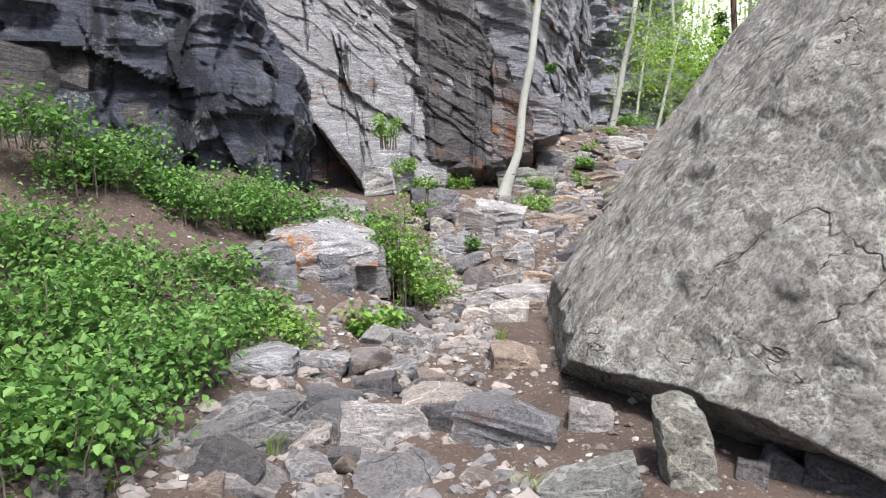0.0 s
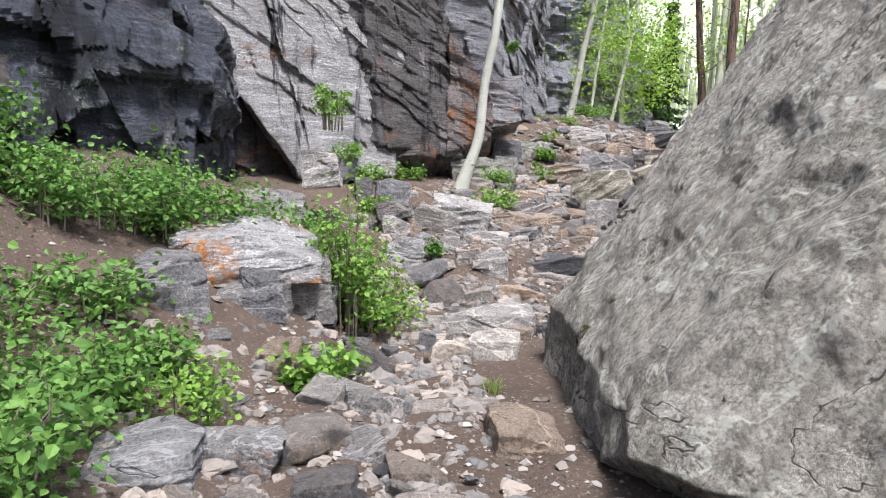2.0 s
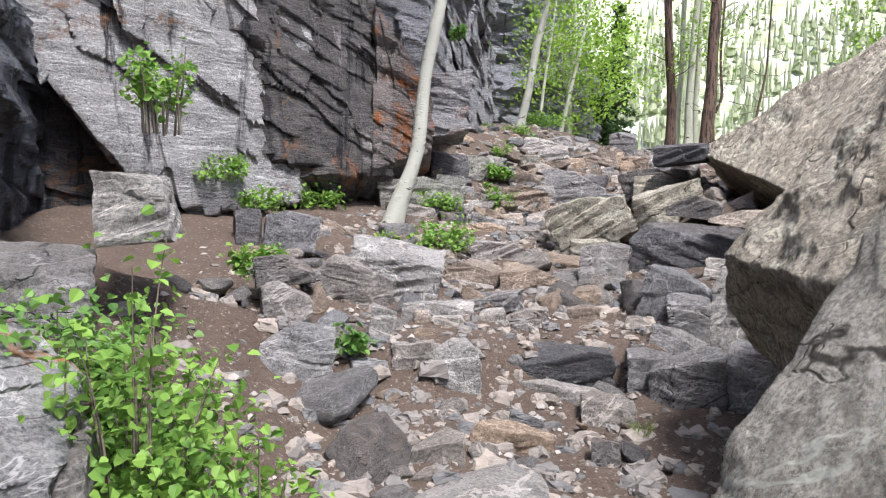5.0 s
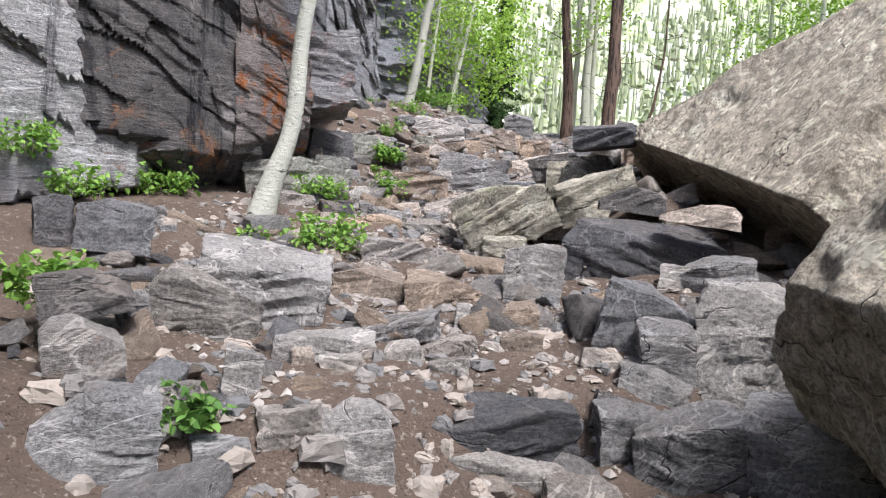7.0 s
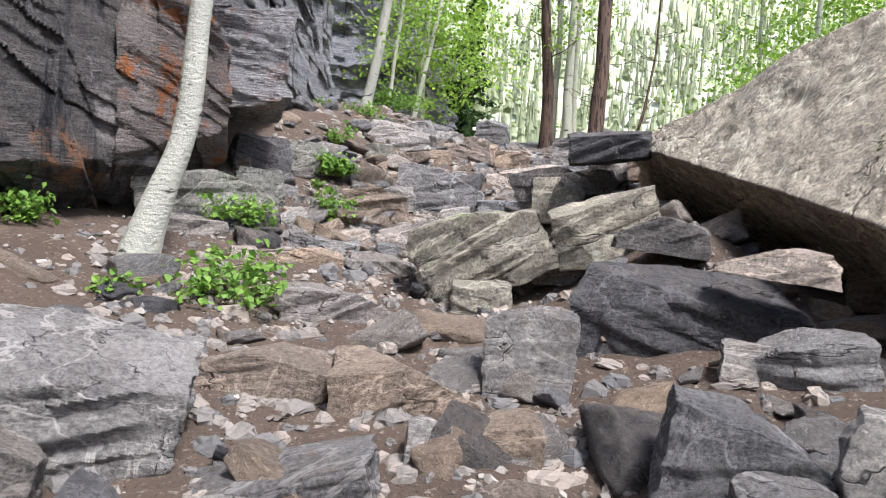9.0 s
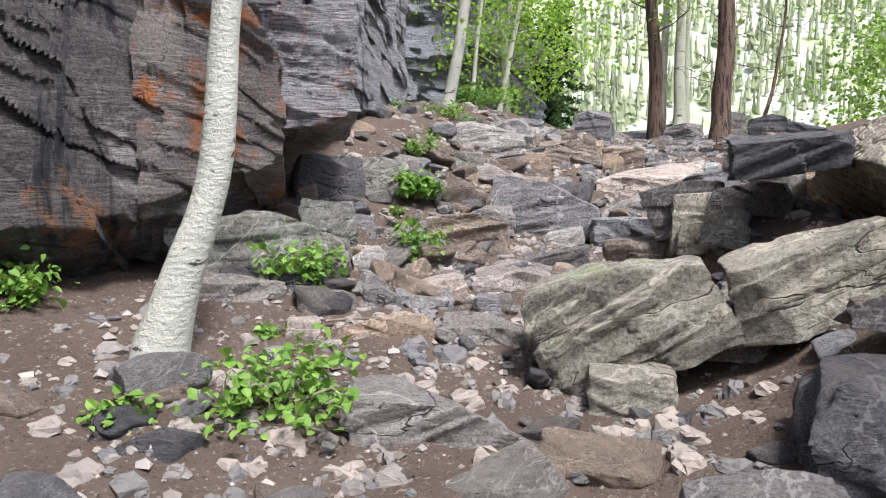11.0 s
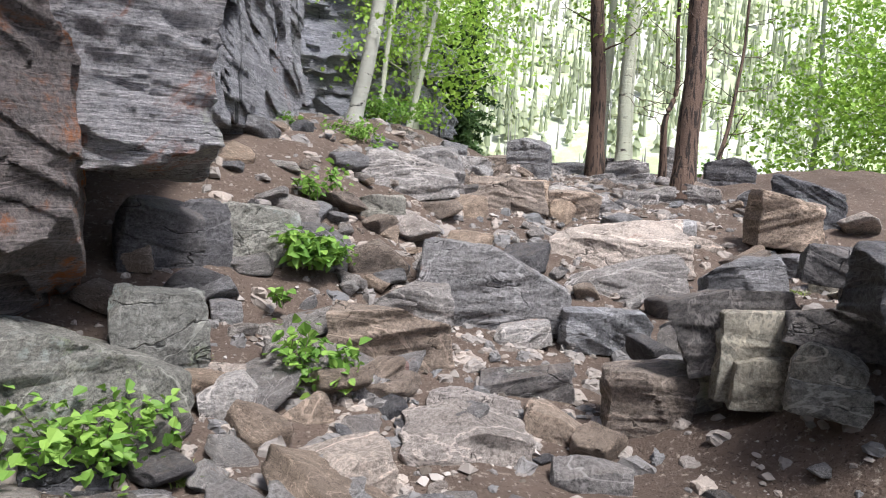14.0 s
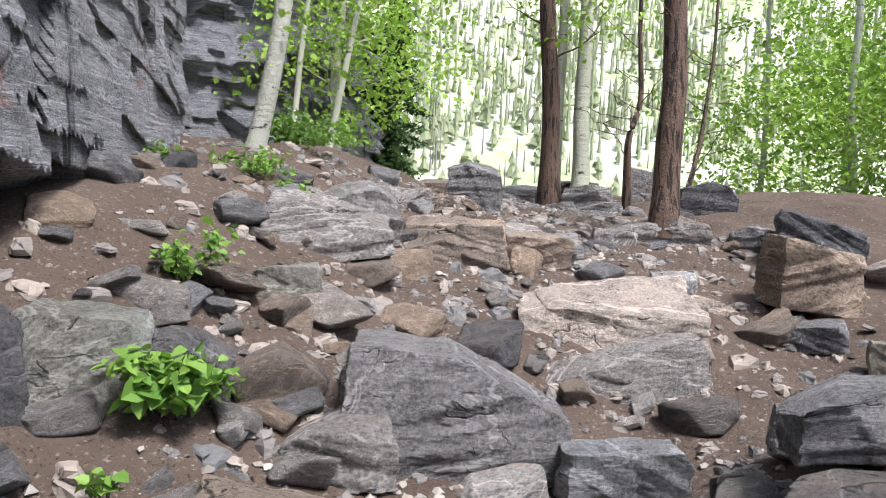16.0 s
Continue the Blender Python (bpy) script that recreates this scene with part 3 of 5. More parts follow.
rock("rock", -0.23, 5.46, 0.29, 0.33, 0.49, 0.19, 9, GREY, 123)
rock("rock", 0.18, 5.55, 0.30, 0.37, 0.56, 0.13, -10, BEIGE, 124)
rock("rock", -0.31, 4.95, 0.26, 0.26, 0.28, 0.14, -1, GREY, 127)
rock("rock", -0.05, 4.73, 0.25, 0.22, 0.32, 0.13, 8, TAN, 128)
rock("rock", 0.48, 5.00, 0.26, 0.30, 0.39, 0.21, 1, TAN, 129)
rock("rock", -0.04, 3.81, 0.19, 0.18, 0.13, 0.24, -8, DARK, 130)
rock("rock", -0.80, 4.43, 0.24, 0.24, 0.16, 0.11, 14, GREY, 131)
rock("rock", -1.16, 7.0, 0.88, 1.01, 0.85, 0.42, 9, RUSTY, 151)
rock("rock", -1.18, 6.53, 0.55, 0.80, 0.26, 0.35, 25, GREY, 152)
rock("rock", -1.31, 6.45, 0.39, 0.64, 0.31, 0.21, 19, GREY, 153)
rock("rock", -0.98, 6.54, 0.64, 0.26, 0.18, 0.37, 24, GREY, 154)
rock("rock", -0.71, 7.04, 0.55, 0.33, 0.41, 0.48, 8, GREY, 155)
rock("rock", -1.55, 6.15, 0.55, 0.53, 0.63, 0.59, 21, GREY, 156)
rock("rock", -2.29, 6.25, 0.75, 0.53, 0.55, 0.49, 22, RUSTY, 157)
rock("rock", 4.39, 16.67, 2.50, 0.51, 0.77, 0.43, -17, GREY, 244)
rock("rock", 4.08, 17.36, 2.90, 0.49, 0.51, 0.17, -16, DARK, 246)
rock("rock", -1.19, 8.36, 1.12, 0.50, 0.65, 0.38, 14, GREY, 248)
rock("rock", -0.72, 8.57, 1.54, 0.32, 0.48, 0.34, -0, PALE, 249)
rock("rock", -0.72, 7.15, 0.53, 0.37, 0.56, 0.37, 6, GREY, 253)
rock("rock", 4.89, 16.48, 2.36, 0.38, 0.57, 0.27, -27, TAN, 269)
rock("rock", 5.30, 16.59, 2.39, 0.50, 0.49, 0.30, -36, TAN, 270)
rock("rock", 5.96, 16.61, 2.39, 0.63, 0.63, 0.26, -35, GREY, 271)
rock("rock", 6.57, 16.44, 2.41, 0.32, 0.36, 0.24, -38, GREY, 272)
rock("rock", 4.46, 17.19, 2.52, 0.87, 1.02, 0.36, -29, GREY, 284)
rock("rock", 5.58, 17.81, 2.71, 0.54, 0.37, 0.14, -26, TAN, 285)
rock("rock", 6.39, 19.18, 2.87, 0.61, 0.53, 0.18, -35, TAN, 286)
rock("rock", 5.22, 16.74, 2.44, 0.68, 0.26, 0.28, -38, TAN, 288)
rock("rock", 5.75, 16.33, 2.35, 0.58, 0.33, 0.23, -36, GREY, 289)
rock("rock", 7.66, 18.25, 2.74, 0.57, 0.33, 0.34, -41, DARK, 290)
rock("rock", 7.38, 17.41, 2.62, 0.37, 0.53, 0.23, -43, GREY, 291)
rock("rock", 7.12, 16.40, 2.49, 0.61, 0.62, 0.19, -49, GREY, 292)
rock("rock", 6.11, 17.72, 2.72, 0.45, 0.38, 0.48, -38, GREY, 293)
rock("rock", 8.37, 17.88, 2.79, 0.37, 0.21, 0.46, -49, GREY, 303)
rock("rock", 6.00, 16.93, 2.49, 0.30, 0.24, 0.18, -43, TAN, 304)
rock("rock", 7.47, 19.14, 2.81, 0.86, 0.80, 0.23, -45, GREY, 305)
rock("step_stone", 1.56, 8.89, 0.67, 0.73, 0.23, 0.25, -26, DARK, 2001)
rock("step_stone", 1.51, 8.71, 0.60, 0.55, 0.12, 0.14, -27, PALE, 2002)
rock("rock", 0.96, 8.80, 0.63, 0.29, 0.12, 0.34, -15, PALE, 2003)
rock("rock", 0.74, 8.92, 0.73, 0.24, 0.18, 0.23, -10, GREY, 2004)
rock("rock", 0.43, 9.91, 1.01, 0.54, 0.29, 0.33, -2, GREY, 2005)
rock("rock", 0.56, 9.21, 0.87, 0.15, 0.08, 0.24, -5, PALE, 2006)
rock("rock", 0.72, 10.28, 1.01, 0.67, 0.57, 0.45, -6, PALE, 2007, 0, 14)
rock("rock", -0.02, 9.13, 1.05, 0.26, 0.22, 0.21, 7, GREY, 2008)
rock("rock", -0.03, 9.47, 1.22, 0.35, 0.26, 0.19, 6, DARK, 2009)
rock("rock", 0.02, 8.90, 0.75, 0.39, 0.33, 0.32, 6, PALE, 2010)
rock("rock", 0.30, 8.98, 0.85, 0.20, 0.13, 0.19, 0, GREY, 2011)
rock("rock", 0.15, 9.63, 1.01, 0.14, 0.06, 0.28, 3, GREY, 2012)
rock("rock", -0.03, 11.03, 1.34, 0.41, 0.26, 0.32, 4, GREY, 2013)
rock("rock", 0.46, 8.91, 0.71, 0.21, 0.15, 0.15, -4, PALE, 2014)
rock("rock", -0.38, 11.33, 1.34, 0.24, 0.18, 0.33, 8, DARK, 2015)
rock("step_stone", 1.36, 9.89, 0.97, 0.63, 0.40, 0.13, -16, GREY, 2016)
rock("slab", 0.99, 9.59, 0.93, 0.46, 0.24, 0.18, -12, PALE, 2017, 0, 8)
rock("step_stone", 1.41, 10.69, 1.07, 0.61, 0.23, 0.22, -14, TAN, 2018)
rock("step_stone", 2.01, 10.45, 1.04, 0.59, 0.31, 0.23, -23, TAN, 2019)
rock("step_stone", 2.20, 11.69, 1.19, 0.90, 0.43, 0.19, -19, BEIGE, 2020)
rock("rock", 2.56, 10.41, 1.06, 0.37, 0.23, 0.42, -29, GREY, 2021)
rock("rock", 2.20, 9.92, 0.97, 0.26, 0.19, 0.18, -28, TAN, 2022)
rock("rock", 1.95, 9.97, 0.98, 0.23, 0.17, 0.15, -24, PALE, 2023)
rock("rock", 2.94, 11.63, 1.21, 0.34, 0.22, 0.23, -26, MOSSY, 2024)
rock("rock", 3.34, 12.31, 1.37, 0.50, 0.37, 0.30, -27, PALE, 2025)
rock("rock", 3.57, 11.74, 1.41, 0.34, 0.21, 0.27, -31, PALE, 2026)
rock("rock", 3.50, 10.43, 1.24, 1.08, 0.57, 0.40, -38, DARK, 2027)
rock("rock", 3.62, 10.08, 1.64, 0.49, 0.26, 0.14, -41, BEIGE, 2028)
rock("rock", 3.35, 9.90, 1.19, 0.26, 0.16, 0.21, -40, PALE, 2029)
rock("rock", 3.51, 9.74, 1.20, 0.43, 0.27, 0.26, -43, PALE, 2030)
rock("rock", 2.64, 9.25, 0.98, 0.53, 0.33, 0.35, -39, GREY, 2031)
rock("rock", 2.88, 8.75, 0.80, 0.55, 0.29, 0.61, -47, PALE, 2032)
rock("rock", 2.44, 8.94, 0.83, 0.33, 0.21, 0.17, -39, GREY, 2033)
rock("rock", 2.12, 8.84, 0.72, 0.16, 0.10, 0.22, -36, DARK, 2034)
rock("rock", 2.24, 8.42, 0.65, 0.41, 0.26, 0.32, -43, GREY, 2035)
rock("rock", 2.59, 8.17, 0.68, 0.44, 0.23, 0.37, -51, PALE, 2036)
rock("rock", 1.52, 9.29, 0.88, 0.18, 0.12, 0.14, -22, GREY, 2037)
rock("rock", 1.37, 9.47, 0.91, 0.17, 0.12, 0.14, -19, PALE, 2038)
rock("rock", 1.62, 9.56, 0.92, 0.28, 0.12, 0.14, -22, BEIGE, 2039)
rock("rock", 2.02, 9.55, 0.92, 0.24, 0.12, 0.14, -28, TAN, 2040)
rock("rock", 1.04, 9.37, 0.89, 0.19, 0.12, 0.14, -14, PALE, 2041)
rock("rock", 2.28, 9.19, 0.91, 0.20, 0.12, 0.14, -35, BEIGE, 2042)
rock("rock", 0.88, 9.51, 0.91, 0.10, 0.12, 0.14, -10, BEIGE, 2043)
rock("rock", 4.74, 9.80, 1.45, 0.32, 0.23, 0.22, -52, GREY, 2044)
rock("rock", 4.59, 10.20, 1.46, 0.37, 0.28, 0.20, -48, TAN, 2045)
rock("rock", 4.18, 12.91, 1.78, 0.30, 0.16, 0.40, -30, MOSSY, 2046)
rock("rock", 3.73, 11.41, 1.60, 0.63, 0.26, 0.41, -34, MOSSY, 2047, 0, -15)
rock("rock", 3.64, 10.88, 1.69, 0.47, 0.25, 0.20, -36, DARK, 2048)
rock("rock", 4.24, 12.19, 2.27, 0.56, 0.47, 0.23, -34, DARK, 2049)
rock("rock", 6.51, 14.73, 2.27, 0.47, 0.35, 0.43, -36, TAN, 2050)
rock("rock", 5.66, 13.13, 1.98, 0.39, 0.29, 0.26, -38, RED, 2051)
rock("rock", 4.69, 13.44, 2.08, 0.38, 0.28, 0.23, -32, GREY, 2052)
rock("rock", 4.18, 13.36, 1.63, 0.35, 0.25, 0.21, -29, GREY, 2053)
rock("rock", 5.42, 11.87, 1.74, 0.33, 0.24, 0.23, -43, GREY, 2054)
rock("rock", 5.51, 11.53, 1.71, 0.27, 0.20, 0.22, -45, DARK, 2055)
rock("rock", 4.52, 12.58, 2.12, 0.29, 0.22, 0.21, -34, GREY, 2056)
rock("rock", 5.81, 12.76, 1.90, 0.29, 0.21, 0.25, -41, GREY, 2057)
rock("rock", 1.32, 13.09, 1.54, 0.52, 0.39, 0.20, 8, GREY, 2058)
rock("rock", 1.54, 13.69, 1.63, 1.00, 0.63, 0.44, 3, MOSSY, 2059)
rock("rock", 2.61, 15.00, 2.07, 0.45, 0.38, 0.38, -11, MOSSY, 2060)
rock("rock", 2.22, 14.91, 2.07, 0.41, 0.35, 0.39, -6, DARK, 2061)
rock("rock", 4.04, 16.28, 2.49, 0.75, 0.55, 0.40, -21, GREY, 2062)
rock("rock", 3.55, 15.59, 2.29, 0.35, 0.26, 0.25, -19, MOSSY, 2063)
rock("rock", 2.95, 14.96, 2.04, 0.28, 0.21, 0.30, -15, DARK, 2064)
rock("slab", 3.94, 14.69, 1.76, 0.86, 0.56, 0.49, -26, GREY, 2065)
rock("slab", 5.38, 15.22, 1.99, 0.95, 0.60, 0.38, -36, BEIGE, 2066)
rock("slab", 5.07, 14.75, 1.86, 0.83, 0.22, 0.29, -36, GREY, 2067)
rock("rock", 3.11, 14.19, 1.66, 0.61, 0.45, 0.35, -19, TAN, 2068)
rock("rock", 3.42, 14.65, 1.78, 0.43, 0.27, 0.26, -21, GREY, 2069)
rock("rock", 4.43, 14.18, 1.69, 0.49, 0.36, 0.27, -34, PALE, 2070)
rock("rock", 3.64, 13.75, 1.59, 0.41, 0.30, 0.17, -28, DARK, 2071)
rock("rock", 3.53, 13.34, 1.51, 0.27, 0.20, 0.16, -30, TAN, 2072)
rock("rock", 3.98, 13.26, 1.55, 0.41, 0.30, 0.32, -37, TAN, 2073)
rock("rock", 4.23, 12.98, 1.93, 0.47, 0.25, 0.32, -42, DARK, 2074, 0, -20)
rock("rock", 4.10, 12.52, 1.91, 0.23, 0.15, 0.18, -46, MOSSY, 2075)
rock("rock", 4.51, 12.73, 2.27, 0.39, 0.29, 0.15, -48, DARK, 2076)
rock("rock", 4.40, 12.65, 2.04, 0.44, 0.33, 0.19, -48, DARK, 2077)
rock("rock", 4.16, 13.09, 1.65, 0.13, 0.09, 0.23, -40, MOSSY, 2078)
rock("rock", 4.14, 12.83, 1.78, 0.22, 0.16, 0.20, -43, MOSSY, 2079)
rock("rock", 4.07, 12.49, 1.85, 0.25, 0.12, 0.13, -46, MOSSY, 2080)
rock("slab", 3.08, 13.33, 1.51, 0.49, 0.36, 0.18, -24, BEIGE, 2081)
rock("slab", 2.47, 13.22, 1.49, 0.48, 0.31, 0.14, -14, BEIGE, 2082)
rock("step_stone", 2.04, 12.59, 1.40, 0.55, 0.20, 0.17, -8, TAN, 2083)
rock("step_stone", 2.64, 12.51, 1.38, 0.53, 0.25, 0.13, -22, GREY, 2084)
rock("rock", 2.13, 13.01, 1.46, 0.17, 0.11, 0.19, -8, GREY, 2085)
rock("rock", 2.39, 13.01, 1.46, 0.32, 0.18, 0.14, -14, PALE, 2086)
rock("rock", 1.64, 12.61, 1.42, 0.16, 0.14, 0.14, 2, BEIGE, 2087)
rock("rock", 1.89, 13.05, 1.49, 0.20, 0.13, 0.13, -4, GREY, 2088)
rock("rock", 1.66, 13.26, 1.57, 0.25, 0.12, 0.14, 1, DARK, 2089)
rock("rock", 2.84, 13.84, 1.60, 0.21, 0.15, 0.16, -17, GREY, 2090)
rock("rock", 3.04, 13.91, 1.62, 0.11, 0.12, 0.14, -20, RED, 2091)
rock("rock", 2.54, 13.68, 1.58, 0.20, 0.12, 0.13, -13, TAN, 2092)
rock("rock", 2.24, 13.73, 1.63, 0.22, 0.16, 0.17, -9, PALE, 2093)
rock("rock", 2.74, 12.86, 1.44, 0.15, 0.11, 0.14, -21, GREY, 2094)
rock("rock", 3.07, 12.75, 1.42, 0.21, 0.15, 0.16, -28, DARK, 2095)
rock("rock", 3.41, 12.94, 1.45, 0.27, 0.13, 0.14, -32, GREY, 2096)
rock("rock", 3.95, 14.26, 1.70, 0.30, 0.16, 0.16, -29, PALE, 2097, 0, -14)
rock("rock", 3.65, 14.94, 1.94, 0.17, 0.11, 0.22, -22, GREY, 2098)
rock("rock", 5.08, 16.32, 2.39, 0.61, 0.39, 0.30, -29, TAN, 2099)
rock("rock", 5.62, 16.24, 2.38, 0.45, 0.28, 0.27, -33, TAN, 2100)
rock("rock", 7.57, 17.84, 2.75, 0.49, 0.36, 0.28, -38, GREY, 2101)
rock("rock", 6.92, 16.30, 2.51, 0.74, 0.46, 0.25, -41, GREY, 2102)
rock("rock", 8.15, 16.79, 2.75, 0.50, 0.42, 0.33, -44, DARK, 2103)
rock("rock", 7.33, 15.21, 2.40, 0.64, 0.47, 0.41, -48, DARK, 2104)
rock("rock", 6.10, 15.38, 2.24, 0.27, 0.20, 0.18, -40, PALE, 2105)
rock("rock", 6.10, 15.10, 2.17, 0.30, 0.22, 0.14, -42, BEIGE, 2106)
rock("rock", 6.13, 16.44, 2.43, 0.37, 0.27, 0.17, -35, GREY, 2107)
rock("rock", 5.79, 17.75, 2.72, 0.36, 0.27, 0.15, -28, BEIGE, 2108)
rock("rock", 7.31, 15.69, 2.53, 0.30, 0.22, 0.19, -46, GREY, 2109)
rock("rock", 5.28, 17.51, 2.72, 0.40, 0.26, 0.22, -26, GREY, 2110)
rock("slab", 0.53, 7.51, 0.42, 0.97, 0.71, 0.22, -9, PALE, 2111)
rock("rock", 0.67, 8.03, 0.51, 0.31, 0.23, 0.16, -10, GREY, 2112)
rock("rock", 0.62, 6.56, 0.37, 0.33, 0.24, 0.19, -14, PALE, 2113)
rock("rock", 1.19, 7.06, 0.39, 0.35, 0.16, 0.14, -21, DARK, 2114)
rock("rock", 0.43, 6.91, 0.38, 0.24, 0.15, 0.14, -9, GREY, 2115)
rock("rock", 0.82, 6.99, 0.39, 0.25, 0.14, 0.14, -16, TAN, 2116)
rock("rock", 1.10, 8.13, 0.53, 0.39, 0.19, 0.14, -15, TAN, 2117)
rock("rock", 1.74, 8.41, 0.56, 0.28, 0.21, 0.16, -21, GREY, 2118)
rock("rock", 0.14, 6.80, 0.38, 0.11, 0.12, 0.15, -4, GREY, 2119)
rock("rock", 0.30, 6.53, 0.37, 0.26, 0.12, 0.14, -8, BEIGE, 2120)
rock("rock", 1.53, 7.94, 0.50, 0.14, 0.11, 0.15, -21, DARK, 2121)
rock("rock", 1.25, 7.31, 0.42, 0.12, 0.06, 0.19, -21, GREY, 2122)
rock("rock", 1.21, 8.28, 0.55, 0.17, 0.12, 0.14, -16, PALE, 2123)
rock("rock", 2.14, 8.69, 0.65, 0.26, 0.19, 0.28, -24, GREY, 2124)
rock("rock", 2.52, 9.00, 0.91, 0.28, 0.21, 0.30, -26, GREY, 2125)
rock("rock", 2.01, 14.00, 1.72, 0.35, 0.22, 0.42, 2, MOSSY, 2126)
rock("rock", 2.05, 14.78, 2.04, 0.40, 0.25, 0.42, 1, DARK, 2127)
rock("rock", 3.29, 13.61, 1.55, 0.39, 0.12, 0.14, -29, BEIGE, 2128)
rock("rock", 2.58, 13.83, 1.62, 0.36, 0.12, 0.14, -11, TAN, 2129)
rock("rock", 2.24, 13.89, 1.67, 0.28, 0.18, 0.13, -3, BEIGE, 2130)
rock("rock", 4.57, 13.75, 1.80, 0.15, 0.12, 0.14, -47, DARK, 2131)
rock("rock", 4.89, 13.70, 1.94, 0.24, 0.17, 0.16, -51, GREY, 2132)
rock("rock", 6.32, 14.54, 2.06, 0.32, 0.24, 0.17, -54, GREY, 2133)
rock("rock", 6.73, 14.88, 2.21, 0.41, 0.30, 0.19, -54, TAN, 2134)
rock("rock", 6.14, 13.97, 1.99, 0.30, 0.22, 0.23, -58, MOSSY, 2135)
rock("rock", 2.32, 14.43, 1.85, 0.16, 0.12, 0.15, -4, GREY, 2136)
rock("rock", 3.14, 11.82, 1.36, 0.8, 0.42, 0.55, -25, MOSSY, 2900, 0, -28)


# ---- plants ----
def tube(path, r0, r1, sides=6):
    """Vertices and faces of a tapered tube along a path."""
    path = np.array(path, float)
    n = len(path)
    along = np.gradient(path, axis=0)
    along /= np.linalg.norm(along, axis=1)[:, None] + 1e-9
    ref = np.where(np.abs(along[:, 2:3]) > 0.9, [[1.0, 0, 0]], [[0, 0, 1.0]])
    a = np.cross(along, ref)
    a /= np.linalg.norm(a, axis=1)[:, None]
    b2 = np.cross(along, a)
    ang = np.linspace(0, 2 * np.pi, sides, endpoint=False)
    r = (np.linspace(r0, r1, n) if np.isscalar(r0) else np.array(r0))[:, None, None]
    v = path[:, None] + r * (np.cos(ang)[None, :, None] * a[:, None] + np.sin(ang)[None, :, None] * b2[:, None])
    i = np.arange(n - 1)[:, None] * sides + np.arange(sides)
    j = np.arange(n - 1)[:, None] * sides + (np.arange(sides) + 1) % sides
    f = np.stack([i, j, j + sides, i + sides], -1).reshape(-1, 4)
    return v.reshape(-1, 3), f


def joined(bits):
    vs, fs, k = [], [], 0
    for v, f in bits:
        vs.append(v)
        fs.append(f + k)
        k += len(v)
    return np.concatenate(vs), np.concatenate(fs)


def leaves_at(pos, size, rng, droop=0.3):
    """One folded, pointed leaf at each place."""
    n = len(pos)
    d = rng.normal(size=(n, 3)) * [1, 1, 0.5]
    d[:, 2] -= droop
    d /= np.linalg.norm(d, axis=1)[:, None]
    up = rng.normal(size=(n, 3)) * 0.45 + [0, 0, 1]
    s = np.cross(d, up)
    s /= np.linalg.norm(s, axis=1)[:, None] + 1e-9
    up = np.cross(s, d)
    ln = (size * rng.uniform(0.55, 1.3, n))[:, None]
    wd = ln * rng.uniform(0.36, 0.5, n)[:, None]
    base, tip = pos, pos + d * ln - up * ln * 0.12
    m1, m2 = pos + d * ln * 0.3, pos + d * ln * 0.68
    v = np.stack([base, m1 + s * wd + up * wd * 0.35, m2 + s * wd * 0.8 + up * wd * 0.2, tip, m2 - s * wd * 0.8 + up * wd * 0.2, m1 - s * wd + up * wd * 0.35], 1).reshape(-1, 3)
    k = np.arange(n)[:, None] * 6
    return v, np.concatenate([k + [0, 1, 2, 3], k + [0, 3, 4, 5]])


def shrub(label, x, y, z, radius, height, count, leaf, mat, seed, name="shrub", flat=0.6):
    """A shrub of bent stems, with leaves in loose sprays along and at the ends of them."""
    rng = np.random.default_rng(seed)
    ob = thing(name, label, "shrub", "shrubs beside the trail")
    ob.location = (x, y, z)
    pos = []
    k = int(8 + count / 90)
    for s in range(k):
        a, r = rng.uniform(0, 6.28), radius * rng.uniform(0.1, 1.0) ** 0.6
        tip = np.array([math.cos(a) * r, math.sin(a) * r, height * rng.uniform(0.25, 1.0) * (1 - flat * (r / radius) ** 2 * 0.6)])
        foot = np.array([math.cos(a), math.sin(a), 0]) * radius * rng.uniform(0.05, 0.7)
        t = np.linspace(0, 1, 7)[:, None]
        mid = (foot + tip) / 2 + rng.normal(size=3) * radius * 0.12 + [0, 0, height * 0.15]
        path = (1 - t) ** 2 * foot + 2 * t * (1 - t) * mid + t ** 2 * tip
        path[0, 2] = -0.1 if height > 0.35 else -0.02
        v, f = tube(path, 0.007 if height > 0.35 else 0.003, 0.0015, 4)
        part("stem", mesh_of("stem", v, f, TWIG), ob)
        m = int(count / k)
        u = rng.uniform(0.05, 1.0, m) ** 0.75
        q = (1 - u[:, None]) ** 2 * foot + 2 * u[:, None] * (1 - u[:, None]) * mid + u[:, None] ** 2 * tip
        pos.append(q + rng.normal(size=(m, 3)) * radius * 0.2 * np.array([1, 1, 0.8]))
    pos = np.concatenate(pos)
    pos[:, 2] = np.maximum(pos[:, 2], 0.0)
    v, f = leaves_at(pos, leaf, rng)
    part("foliage", mesh_of("foliage", v, f, mat, False), ob)
    return ob


